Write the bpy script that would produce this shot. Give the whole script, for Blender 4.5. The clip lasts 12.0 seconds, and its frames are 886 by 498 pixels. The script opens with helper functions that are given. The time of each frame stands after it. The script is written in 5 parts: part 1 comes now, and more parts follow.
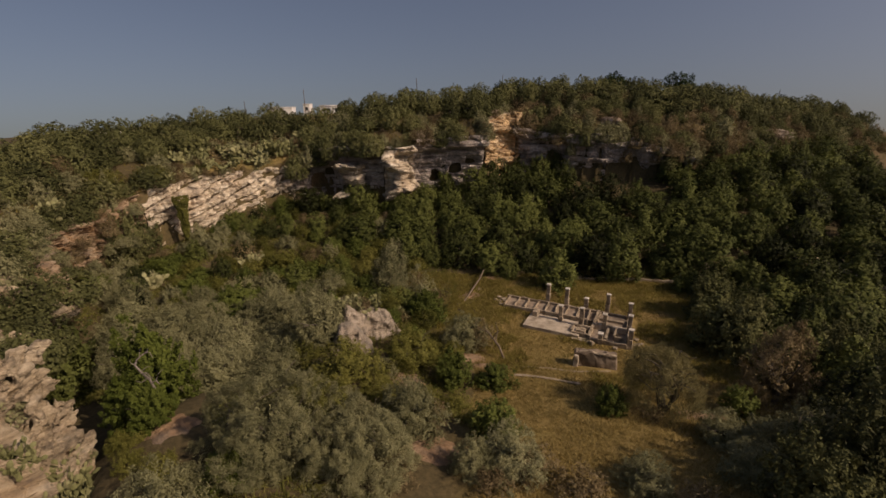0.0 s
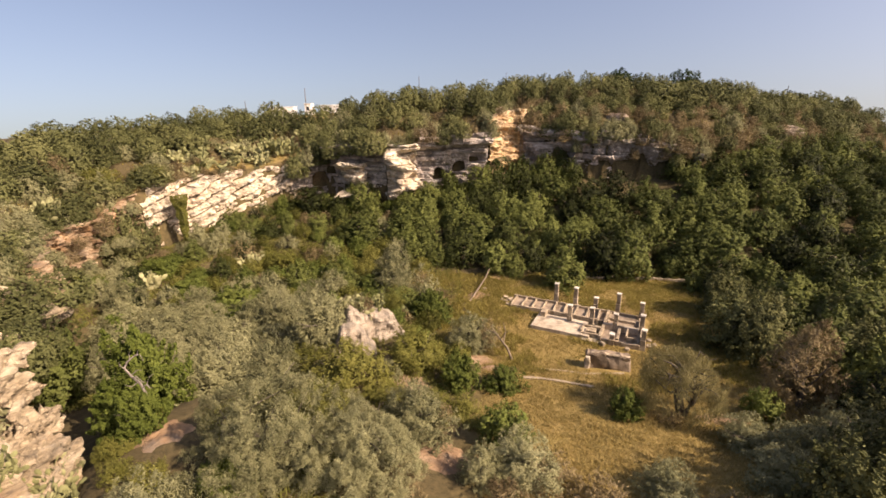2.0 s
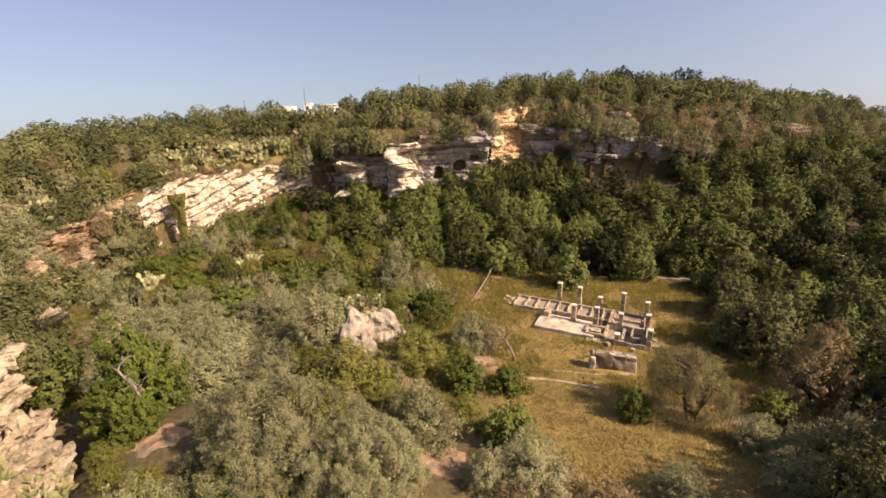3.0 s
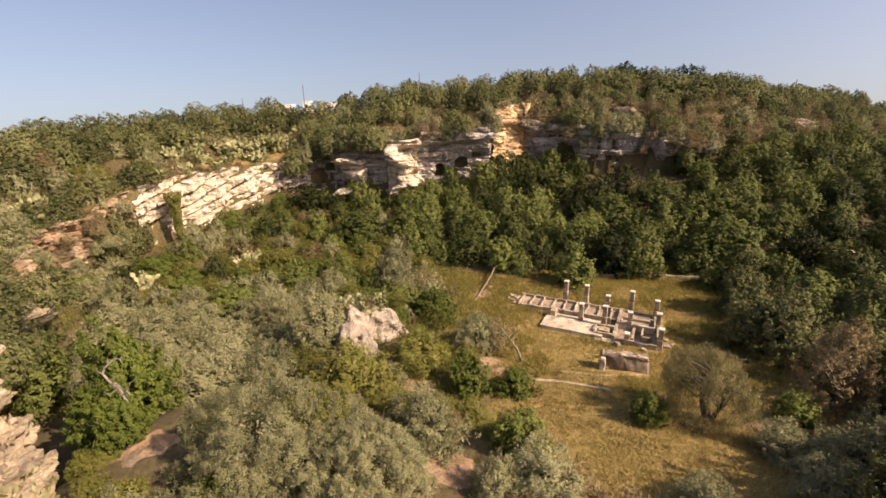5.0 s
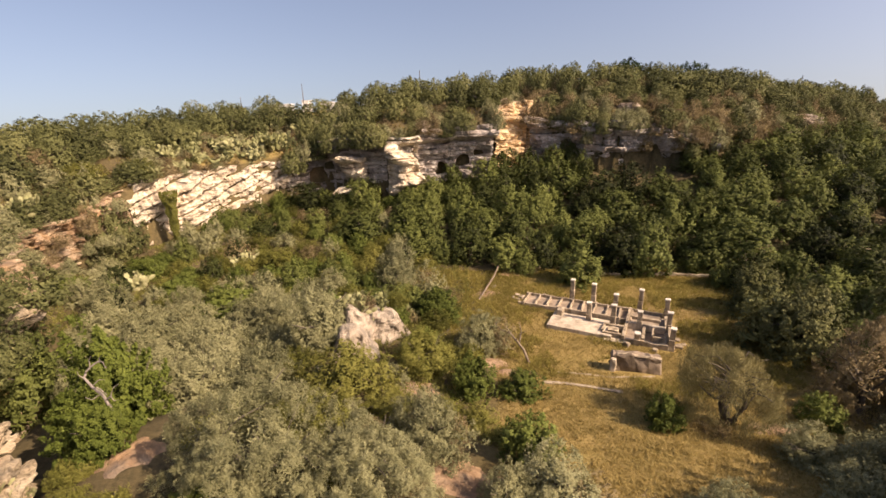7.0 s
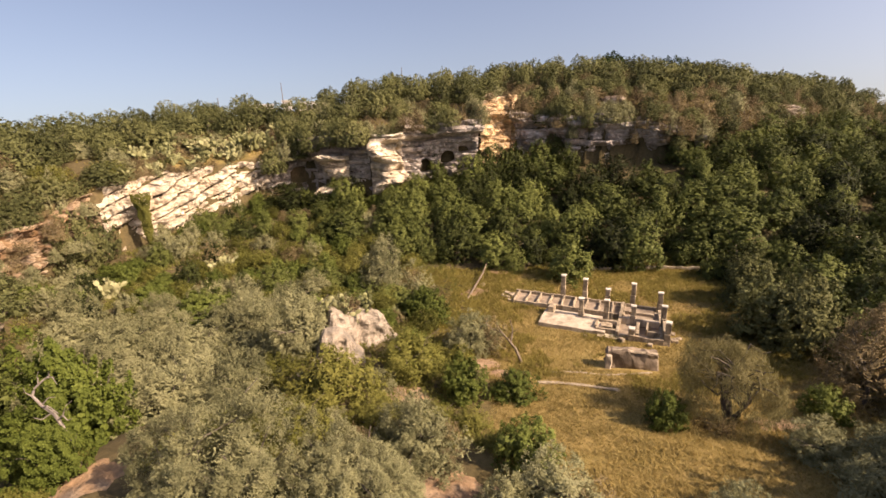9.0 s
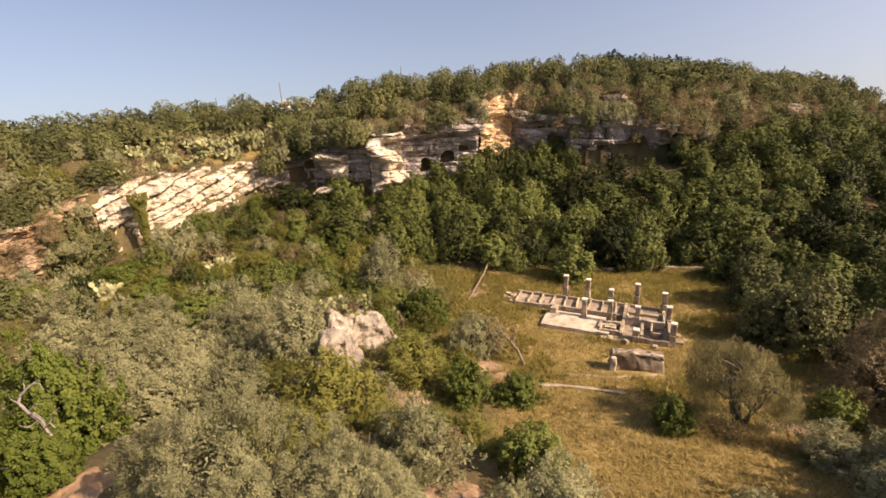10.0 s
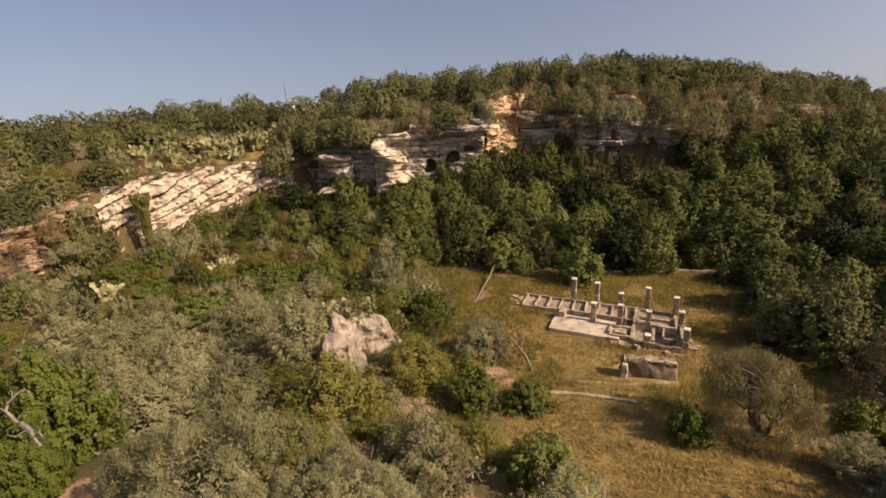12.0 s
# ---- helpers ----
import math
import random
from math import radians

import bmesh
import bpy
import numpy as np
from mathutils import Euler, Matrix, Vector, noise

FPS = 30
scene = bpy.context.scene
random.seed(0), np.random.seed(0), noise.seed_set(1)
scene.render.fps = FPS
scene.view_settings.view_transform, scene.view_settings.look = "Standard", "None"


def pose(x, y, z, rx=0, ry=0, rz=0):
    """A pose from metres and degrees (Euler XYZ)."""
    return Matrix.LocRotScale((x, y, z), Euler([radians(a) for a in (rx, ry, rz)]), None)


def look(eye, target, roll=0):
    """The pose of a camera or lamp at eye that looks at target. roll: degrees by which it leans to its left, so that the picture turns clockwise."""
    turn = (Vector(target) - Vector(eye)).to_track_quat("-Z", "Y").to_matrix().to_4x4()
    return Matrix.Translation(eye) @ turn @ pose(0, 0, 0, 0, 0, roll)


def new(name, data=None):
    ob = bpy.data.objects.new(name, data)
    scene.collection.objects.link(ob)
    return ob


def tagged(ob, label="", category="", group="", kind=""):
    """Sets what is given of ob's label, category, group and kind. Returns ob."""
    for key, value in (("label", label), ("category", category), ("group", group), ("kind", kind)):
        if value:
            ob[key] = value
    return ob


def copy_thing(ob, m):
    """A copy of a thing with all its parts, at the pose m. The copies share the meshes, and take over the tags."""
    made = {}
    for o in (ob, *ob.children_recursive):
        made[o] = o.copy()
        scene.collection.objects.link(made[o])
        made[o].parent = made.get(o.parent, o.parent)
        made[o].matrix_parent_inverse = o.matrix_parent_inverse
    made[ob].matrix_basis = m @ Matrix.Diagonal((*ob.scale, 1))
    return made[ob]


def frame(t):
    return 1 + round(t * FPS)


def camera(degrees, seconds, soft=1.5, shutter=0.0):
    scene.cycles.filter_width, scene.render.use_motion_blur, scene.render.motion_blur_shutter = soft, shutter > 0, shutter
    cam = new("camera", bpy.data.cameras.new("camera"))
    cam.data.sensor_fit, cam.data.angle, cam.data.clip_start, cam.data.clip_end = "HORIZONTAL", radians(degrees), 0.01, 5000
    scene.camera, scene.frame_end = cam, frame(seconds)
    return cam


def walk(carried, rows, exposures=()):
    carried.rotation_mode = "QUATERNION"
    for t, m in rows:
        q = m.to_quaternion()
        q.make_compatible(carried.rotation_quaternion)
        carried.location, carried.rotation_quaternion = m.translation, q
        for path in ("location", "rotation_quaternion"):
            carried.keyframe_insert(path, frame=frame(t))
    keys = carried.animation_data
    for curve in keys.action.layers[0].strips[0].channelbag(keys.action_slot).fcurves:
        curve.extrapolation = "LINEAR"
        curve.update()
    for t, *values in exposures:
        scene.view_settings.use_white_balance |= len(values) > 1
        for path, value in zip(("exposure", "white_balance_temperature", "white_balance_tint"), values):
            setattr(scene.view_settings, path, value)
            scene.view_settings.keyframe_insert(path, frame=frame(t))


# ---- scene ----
cam = camera(88.0, 12.0, soft=1.6)
PATH = [
    (0, (0.65, 0.152, 28.233), (0.63, 2.054, 27.613), -0.8),
    (0.5, (0.53, 0.507, 27.951), (0.507, 2.41, 27.335), -0.9),
    (1, (0.471, 0.892, 27.715), (0.445, 2.796, 27.101), -0.9),
    (1.5, (0.385, 1.327, 27.518), (0.357, 3.23, 26.904), -1.0),
    (2, (0.27, 1.782, 27.258), (0.241, 3.686, 26.645), -1.1),
    (2.5, (0.153, 2.197, 27.025), (0.124, 4.101, 26.413), -1.1),
    (3, (0.021, 2.607, 26.783), (-0.007, 4.511, 26.173), -1.2),
    (5, (-0.36, 4.206, 25.9), (-0.388, 6.111, 25.291), -1.4),
    (5.5, (-0.437, 4.621, 25.67), (-0.466, 6.526, 25.062), -1.4),
    (6, (-0.529, 4.955, 25.452), (-0.56, 6.861, 24.845), -1.5),
    (6.5, (-0.601, 5.361, 25.187), (-0.633, 7.267, 24.583), -1.6),
    (8.5, (-0.717, 7.109, 24.242), (-0.712, 9.016, 23.641), -2.2),
    (9, (-0.645, 7.592, 23.997), (-0.617, 9.5, 23.395), -2.5),
    (9.5, (-0.704, 7.972, 23.863), (-0.67, 9.879, 23.261), -2.6),
    (10, (-0.747, 8.394, 23.727), (-0.717, 10.302, 23.127), -2.6),
    (10.5, (-0.77, 8.73, 23.65), (-0.746, 10.638, 23.052), -2.5),
    (11, (-0.807, 9.05, 23.577), (-0.789, 10.959, 22.98), -2.5),
    (11.5, (-0.837, 9.28, 23.544), (-0.822, 11.189, 22.947), -2.5),
    (12, (-0.894, 9.506, 23.476), (-0.882, 11.415, 22.882), -2.5),
]
FADE = [(0, -1.55), (0.1, -1.3), (0.2, -1.0), (0.3, -0.72), (0.4, -0.45), (0.6, -0.12), (0.8, 0.0), (6.5, 0.0), (8.5, 0.07), (11.5, 0.07), (11.7, -0.02), (11.9, -0.28), (12, -0.45)]
EXPOSURES = [(t, 0.785 + stops, 7230 + 22 * t, 23) for t, stops in FADE]   # the picture warms slightly on the way
walk(cam, [(t, look(eye, target, roll)) for t, eye, target, roll in PATH], EXPOSURES)

# ---- daylight: late-morning sun from behind the right shoulder, clear sky ----
SUN_AZIMUTH, SUN_ELEVATION = 116.0, 40.0   # clockwise from +y, above the horizon
world = bpy.data.worlds.new("sky")
scene.world = world
world.use_nodes = True
wn = world.node_tree.nodes
wl = world.node_tree.links
sky = wn.new("ShaderNodeTexSky")
sky.sky_type = "NISHITA"
sky.sun_disc = False
sky.sun_elevation, sky.sun_rotation = radians(SUN_ELEVATION), radians(SUN_AZIMUTH)
sky.altitude, sky.air_density, sky.dust_density, sky.ozone_density = 100, 1.0, 4.1, 0.92
# the haze line lies below eye level, as seen from a hilltop
aim = wn.new("ShaderNodeTexCoord")
lift = wn.new("ShaderNodeVectorMath")
lift.operation = "ADD"
lift.inputs[1].default_value = (0, 0, 0.13)
wl.new(aim.outputs["Generated"], lift.inputs[0])
wl.new(lift.outputs["Vector"], sky.inputs["Vector"])
wl.new(sky.outputs["Color"], wn["Background"].inputs["Color"])
wn["Background"].inputs["Strength"].default_value = 0.111
sun = new("sun", bpy.data.lights.new("sun", "SUN"))
sun.data.energy, sun.data.angle, sun.data.color = 5.0, radians(0.55), (1.0, 0.88, 0.70)
sa, se = radians(SUN_AZIMUTH), radians(SUN_ELEVATION)
SUN_DIR = Vector((math.sin(sa) * math.cos(se), math.cos(sa) * math.cos(se), math.sin(se)))
sun.matrix_world = Matrix.Translation((60, -40, 90)) @ SUN_DIR.to_track_quat("Z", "Y").to_matrix().to_4x4()


# ---- materials ----
class Nodes:
    """A node material under construction."""

    def __init__(self, name):
        self.mat = bpy.data.materials.new(name)
        self.mat.use_nodes = True
        self.tree = self.mat.node_tree
        self.tree.nodes.clear()

    def add(self, kind, **values):
        node = self.tree.nodes.new(kind)
        for key, value in values.items():
            setattr(node, key, value)
        return node

    def link(self, a, b):
        self.tree.links.new(a, b)

    def coords(self):
        return self.add("ShaderNodeNewGeometry").outputs["Position"]

    def noise(self, scale, detail=4.0, rough=0.55, vec=None, stretch=None):
        vec = vec or self.coords()
        if stretch:
            mp = self.add("ShaderNodeMapping")
            mp.inputs["Scale"].default_value = stretch
            self.link(vec, mp.inputs["Vector"])
            vec = mp.outputs["Vector"]
        n = self.add("ShaderNodeTexNoise")
        n.inputs["Scale"].default_value, n.inputs["Detail"].default_value = scale, detail
        n.inputs["Roughness"].default_value = rough
        self.link(vec, n.inputs["Vector"])
        return n.outputs["Fac"]

    def ramp(self, fac, stops, smooth=False):
        r = self.add("ShaderNodeValToRGB")
        r.color_ramp.interpolation = "EASE" if smooth else "LINEAR"
        els = r.color_ramp.elements
        while len(els) < len(stops):
            els.new(0.5)
        for el, (at, colour) in zip(els, stops):
            el.position = at
            el.color = (*colour, 1) if len(colour) == 3 else (colour[0],) * 3 + (1,)
        self.link(fac, r.inputs["Fac"])
        return r.outputs["Color"]

    def mix(self, fac, a, b, blend="MIX"):
        m = self.add("ShaderNodeMix", data_type="RGBA", blend_type=blend)
        for value, socket in ((fac, m.inputs[0]), (a, m.inputs[6]), (b, m.inputs[7])):
            if isinstance(value, (int, float)):
                socket.default_value = value
            elif isinstance(value, tuple):
                socket.default_value = (*value, 1)
            else:
                self.link(value, socket)
        return m.outputs[2]

    def math(self, op, a, b=0.5):
        m = self.add("ShaderNodeMath", operation=op)
        for value, socket in ((a, m.inputs[0]), (b, m.inputs[1])):
            if isinstance(value, (int, float)):
                socket.default_value = value
            else:
                self.link(value, socket)
        return m.outputs[0]

    def finish(self, colour, rough=0.9, bump=None, depth=0.1, strength=0.6, translucent=None, metal=0.0, gloss=0.25):
        b = self.add("ShaderNodeBsdfPrincipled")
        b.inputs["Roughness"].default_value, b.inputs["Metallic"].default_value = rough, metal
        b.inputs["Specular IOR Level"].default_value = gloss
        if isinstance(colour, tuple):
            b.inputs["Base Color"].default_value = (*colour, 1)
        else:
            self.link(colour, b.inputs["Base Color"])
        if bump is not None:
            bp = self.add("ShaderNodeBump")
            bp.inputs["Distance"].default_value, bp.inputs["Strength"].default_value = depth, strength
            self.link(bump, bp.inputs["Height"])
            self.link(bp.outputs["Normal"], b.inputs["Normal"])
        out = self.add("ShaderNodeOutputMaterial")
        if translucent:
            t = self.add("ShaderNodeBsdfTranslucent")
            self.link(colour, t.inputs["Color"])
            ms = self.add("ShaderNodeMixShader")
            ms.inputs[0].default_value = translucent
            self.link(b.outputs[0], ms.inputs[1])
            self.link(t.outputs[0], ms.inputs[2])
            self.link(ms.outputs[0], out.inputs["Surface"])
        else:
            self.link(b.outputs[0], out.inputs["Surface"])
        return self.mat


def leaf_material(name, dark, mid, light, translucent=0.28, rough=0.6, differ=0.5, leafy=0.18, patches=0.8):
    """Foliage: each leaf, each branch-sized patch and each plant differs."""
    n = Nodes(name)
    geo = n.add("ShaderNodeNewGeometry")
    info = n.add("ShaderNodeObjectInfo")
    patch = n.noise(patches, 3.0 if patches > 0.5 else 6.0)
    f = n.math("ADD", n.math("MULTIPLY", geo.outputs["Random Per Island"], leafy), n.math("MULTIPLY", patch, 1.03 - leafy))
    f = n.math("ADD", f, n.math("MULTIPLY", n.math("SUBTRACT", info.outputs["Random"], 0.5), differ))
    colour = n.ramp(f, [(0.12, dark), (0.5, mid), (0.95, light)])
    return n.finish(colour, rough, translucent=translucent, gloss=0.1)


WOOD_LEAF = leaf_material("bay_leaves", (0.015, 0.019, 0.006), (0.078, 0.092, 0.024), (0.142, 0.158, 0.043), 0.10, differ=0.75)
OLIVE_LEAF = leaf_material("olive_leaves", (0.077, 0.080, 0.040), (0.226, 0.221, 0.113), (0.332, 0.318, 0.175), 0.25, leafy=0.10, differ=0.34)
RIM_LEAF = leaf_material("carob_leaves", (0.029, 0.033, 0.012), (0.106, 0.112, 0.042), (0.198, 0.195, 0.078), 0.12)
OAK_LEAF = leaf_material("holm_oak_leaves", (0.028, 0.031, 0.011), (0.092, 0.097, 0.036), (0.175, 0.172, 0.070), 0.12)
MYRTLE_LEAF = leaf_material("myrtle_leaves", (0.045, 0.058, 0.012), (0.106, 0.130, 0.028), (0.180, 0.205, 0.055), 0.22)
YELLOW_LEAF = leaf_material("lentisk_leaves", (0.052, 0.055, 0.012), (0.142, 0.140, 0.032), (0.220, 0.206, 0.056))
FRESH_LEAF = leaf_material("fig_leaves", (0.030, 0.042, 0.008), (0.084, 0.108, 0.021), (0.152, 0.178, 0.037), 0.25, differ=0.12)
DRY_LEAF = leaf_material("dry_scrub", (0.090, 0.066, 0.034), (0.172, 0.130, 0.067), (0.262, 0.204, 0.108), 0.15)
TAMARISK_LEAF = leaf_material("tamarisk_twigs", (0.066, 0.060, 0.026), (0.158, 0.142, 0.060), (0.27, 0.235, 0.110), 0.25)
PINE_LEAF = leaf_material("pine_needles", (0.012, 0.024, 0.006), (0.026, 0.045, 0.012), (0.045, 0.070, 0.020), 0.1)
CACTUS_PAD = leaf_material("cactus_pads", (0.11, 0.115, 0.045), (0.22, 0.22, 0.10), (0.36, 0.34, 0.19), 0.05, 0.5)
GRASS = leaf_material("dry_grass", (0.21, 0.165, 0.060), (0.370, 0.286, 0.112), (0.54, 0.425, 0.190), 0.45, 0.8, patches=0.22)
WEEDS = leaf_material("slope_weeds", (0.085, 0.088, 0.024), (0.185, 0.182, 0.050), (0.30, 0.27, 0.095), 0.4, 0.8)
GREEN_GRASS = leaf_material("green_grass", (0.165, 0.142, 0.038), (0.27, 0.225, 0.064), (0.36, 0.295, 0.095), 0.45, 0.8, patches=0.22)


def bark_material(name, dark, light):
    n = Nodes(name)
    f = n.noise(6.0, 5.0, 0.7, stretch=(1, 1, 0.25))
    return n.finish(n.ramp(f, [(0.3, dark), (0.7, light)]), 0.95, f, 0.03)


BARK = bark_material("grey_bark", (0.055, 0.045, 0.035), (0.16, 0.135, 0.105))
DEAD_WOOD = bark_material("bleached_dead_wood", (0.12, 0.10, 0.085), (0.29, 0.25, 0.215))


def rock_material(name, pale, warm, grey, ochre=0.35):
    """Bedded limestone: pale fresh faces, grey weathering, rust and ochre stains, cracks."""
    n = Nodes(name)
    beds = n.noise(1.1, 5.0, 0.65, stretch=(0.25, 0.25, 1.6))
    base = n.ramp(beds, [(0.3, grey), (0.48, warm), (0.62, pale)])
    stain = n.ramp(n.noise(0.16, 4.0, 0.6), [(0.5, (0.0,)), (0.72, (1.0,))])
    base = n.mix(n.math("MULTIPLY", stain, ochre), base, (0.38, 0.19, 0.06))
    lichen = n.ramp(n.noise(0.33, 5.0, 0.65), [(0.52, (0.0,)), (0.68, (1.0,))])
    base = n.mix(n.math("MULTIPLY", lichen, 0.6), base, (0.13, 0.12, 0.105))
    streak = n.ramp(n.noise(1.4, 3.0, 0.6, stretch=(1.0, 1.0, 0.12)), [(0.52, (0.0,)), (0.7, (1.0,))])
    base = n.mix(n.math("MULTIPLY", streak, 0.35), base, (0.10, 0.09, 0.08))
    fine = n.noise(3.2, 6.0, 0.7, stretch=(0.6, 0.6, 1.8))
    base = n.mix(0.35, base, n.ramp(fine, [(0.3, (0.2,)), (0.7, (0.85,))]), "OVERLAY")
    return n.finish(base, 0.95, fine, 0.35, 0.8)


ROCK = rock_material("limestone", (0.70, 0.62, 0.50), (0.54, 0.45, 0.33), (0.27, 0.23, 0.19), 0.3)
ROCK_CRAG = rock_material("yellowish_crag_limestone", (0.46, 0.38, 0.27), (0.31, 0.245, 0.16), (0.12, 0.095, 0.07), 0.45)
ROCK_ORANGE = rock_material("rust_stained_limestone", (0.70, 0.56, 0.38), (0.56, 0.40, 0.22), (0.30, 0.21, 0.14), 0.4)
ROCK_RUST = rock_material("rusty_broken_limestone", (0.42, 0.33, 0.23), (0.30, 0.205, 0.125), (0.14, 0.105, 0.08), 0.6)
ROCK_WARM = rock_material("warm_broken_limestone", (0.46, 0.38, 0.29), (0.32, 0.25, 0.185), (0.17, 0.14, 0.115), 0.35)
ROCK_GREY = rock_material("grey_weathered_limestone", (0.52, 0.47, 0.42), (0.38, 0.33, 0.29), (0.20, 0.175, 0.155), 0.2)
EARTH_ROCK = rock_material("pale_earth_bank", (0.40, 0.34, 0.27), (0.32, 0.27, 0.21), (0.20, 0.165, 0.125), 0.08)


def ground_material():
    """Dry meadow, leaf litter and reddish bare soil in patches."""
    n = Nodes("dry_ground")
    fine = n.noise(2.2, 6.0, 0.7)
    mid = n.noise(0.22, 5.0, 0.6)
    big = n.noise(0.055, 4.0, 0.55)
    straw = n.ramp(fine, [(0.3, (0.20, 0.138, 0.045)), (0.55, (0.28, 0.203, 0.074)), (0.75, (0.36, 0.27, 0.110))])
    green = n.ramp(fine, [(0.3, (0.135, 0.108, 0.028)), (0.7, (0.215, 0.170, 0.052))])
    soil = n.ramp(fine, [(0.3, (0.15, 0.085, 0.045)), (0.7, (0.31, 0.20, 0.115))])
    c = n.mix(n.ramp(mid, [(0.50, (0.0,)), (0.66, (0.8,))]), straw, green)
    cover = n.add("ShaderNodeAttribute", attribute_name="meadow").outputs["Fac"]
    litter = n.ramp(fine, [(0.3, (0.050, 0.040, 0.018)), (0.7, (0.125, 0.095, 0.045))])
    c = n.mix(cover, litter, c)
    c = n.mix(n.ramp(big, [(0.60, (0.0,)), (0.72, (0.7,))]), c, soil)
    return n.finish(c, 0.97, fine, 0.18, 0.7)


GROUND = ground_material()


def plain_stone(name, dark, light, scale=2.5):
    n = Nodes(name)
    a = n.noise(scale, 6.0, 0.7)
    b = n.noise(scale * 0.18, 3.0, 0.5)
    c = n.ramp(n.math("ADD", n.math("MULTIPLY", a, 0.65), n.math("MULTIPLY", b, 0.4)), [(0.34, dark), (0.66, light)])
    stain = n.ramp(n.noise(scale * 0.45, 5.0, 0.7, stretch=(1, 1, 0.45)), [(0.50, (0.0,)), (0.66, (0.65,))])
    c = n.mix(stain, c, (dark[0] * 0.5, dark[1] * 0.46, dark[2] * 0.40))
    return n.finish(c, 0.92, a, 0.05, 0.6)


MASONRY = plain_stone("weathered_masonry", (0.15, 0.118, 0.080), (0.43, 0.35, 0.25), 3.0)
CONCRETE = plain_stone("pale_concrete", (0.30, 0.25, 0.18), (0.54, 0.46, 0.36), 1.6)
CAP_STONE = plain_stone("bleached_cap_stone", (0.42, 0.38, 0.32), (0.64, 0.59, 0.51), 3.0)
TANK_WALL = plain_stone("stained_tank_plaster", (0.10, 0.075, 0.055), (0.36, 0.285, 0.21), 1.1)
PATH_STONE = plain_stone("path_dust", (0.24, 0.19, 0.13), (0.42, 0.35, 0.25), 1.5)
WHITEWASH = plain_stone("white_plaster", (0.66, 0.65, 0.63), (0.80, 0.79, 0.77), 0.4)
POLE_WOOD = bark_material("weathered_pole", (0.07, 0.06, 0.05), (0.17, 0.15, 0.13))
LOG_WOOD = bark_material("dry_log", (0.09, 0.065, 0.045), (0.24, 0.19, 0.14))


# ---- the lie of the land ----
def hash01(ix, iy, iz, seed):
    h = (ix * 374761393 + iy * 668265263 + iz * 2147483647 + seed * 1274126177) & 0xFFFFFFFF
    h = ((h ^ (h >> 13)) * 1274126177) & 0xFFFFFFFF
    h = ((h ^ (h >> 16)) * 2246822519) & 0xFFFFFFFF
    return ((h ^ (h >> 15)) & 0xFFFFFF) / float(0xFFFFFF)


def vnoise(x, y, z=0.0, seed=0):
    """Smooth value noise in -1..1 on numpy arrays."""
    x, y, z = np.broadcast_arrays(np.asarray(x, float), np.asarray(y, float), np.asarray(z, float))
    ix, iy, iz = (np.floor(a).astype(np.int64) for a in (x, y, z))
    fx, fy, fz = x - ix, y - iy, z - iz
    fx, fy, fz = (f * f * (3 - 2 * f) for f in (fx, fy, fz))
    total = np.zeros(x.shape)
    for dx in (0, 1):
        for dy in (0, 1):
            for dz in (0, 1):
                w = (fx if dx else 1 - fx) * (fy if dy else 1 - fy) * (fz if dz else 1 - fz)
                total += w * hash01(ix + dx, iy + dy, iz + dz, seed)
    return total * 2 - 1


def fbm(x, y, z=0.0, seed=0, octaves=4):
    x, y, z = np.asarray(x, float), np.asarray(y, float), np.asarray(z, float)
    total, amp = 0.0, 0.5
    for k in range(octaves):
        total = total + amp * vnoise(x * 2 ** k, y * 2 ** k, z * 2 ** k, seed + k)
        amp *= 0.5
    return total


# The foot of the gorge's cliffs, from behind the camera round to the far right:
# x, y, height of foot, of cliff top, of the plateau behind it, width of the slope below
RIM = [
    (-20, -60, 2, 8, 11, 8), (-21, 8, -1, 5.5, 9, 5), (-24.2, 16.5, -4, 7.5, 10, 6), (-27.0, 21.8, -7, 9.6, 12, 4.5), (-33.4, 24.2, -7, 10.0, 13, 3.5),
    (-37.0, 30.0, -7, 9.8, 15, 4), (-39.0, 37.5, -5, 9.0, 16, 5), (-40.5, 43, -3, 8.8, 16, 7), (-45.5, 48, -1, 10, 17, 11),
    (-56, 58, 4, 10, 19, 16), (-57, 72, 2, 10, 18.5, 16), (-52, 80, 3.0, 13.8, 19, 22), (-42, 93, 5.5, 14.2, 21, 28),
    (-34, 101, 6.5, 14.4, 22, 32), (-27, 104, 6.5, 18, 24.5, 34), (-19, 100, 6.5, 19, 26, 34), (-11, 100, 6.5, 19.5, 27, 34),
    (-2, 105, 7.5, 20, 27.5, 34), (8, 104.4, 8.5, 20.5, 28, 34), (16.5, 111, 10.5, 22.5, 28.5, 34), (19, 110, 11, 22, 28, 34), (25, 104, 11.5, 21, 28, 34),
    (31, 101, 10.8, 21, 28.5, 34), (41, 99, 10.6, 20, 28.5, 34), (50, 97, 12, 17, 28, 36), (62, 98, 13.5, 15.5, 27, 38),
]
RIM += [(85, 108, 14, 15, 25.6, 40), (130, 128, 11, 12, 20.0, 40), (220, 170, 3, 4, 8, 40)]


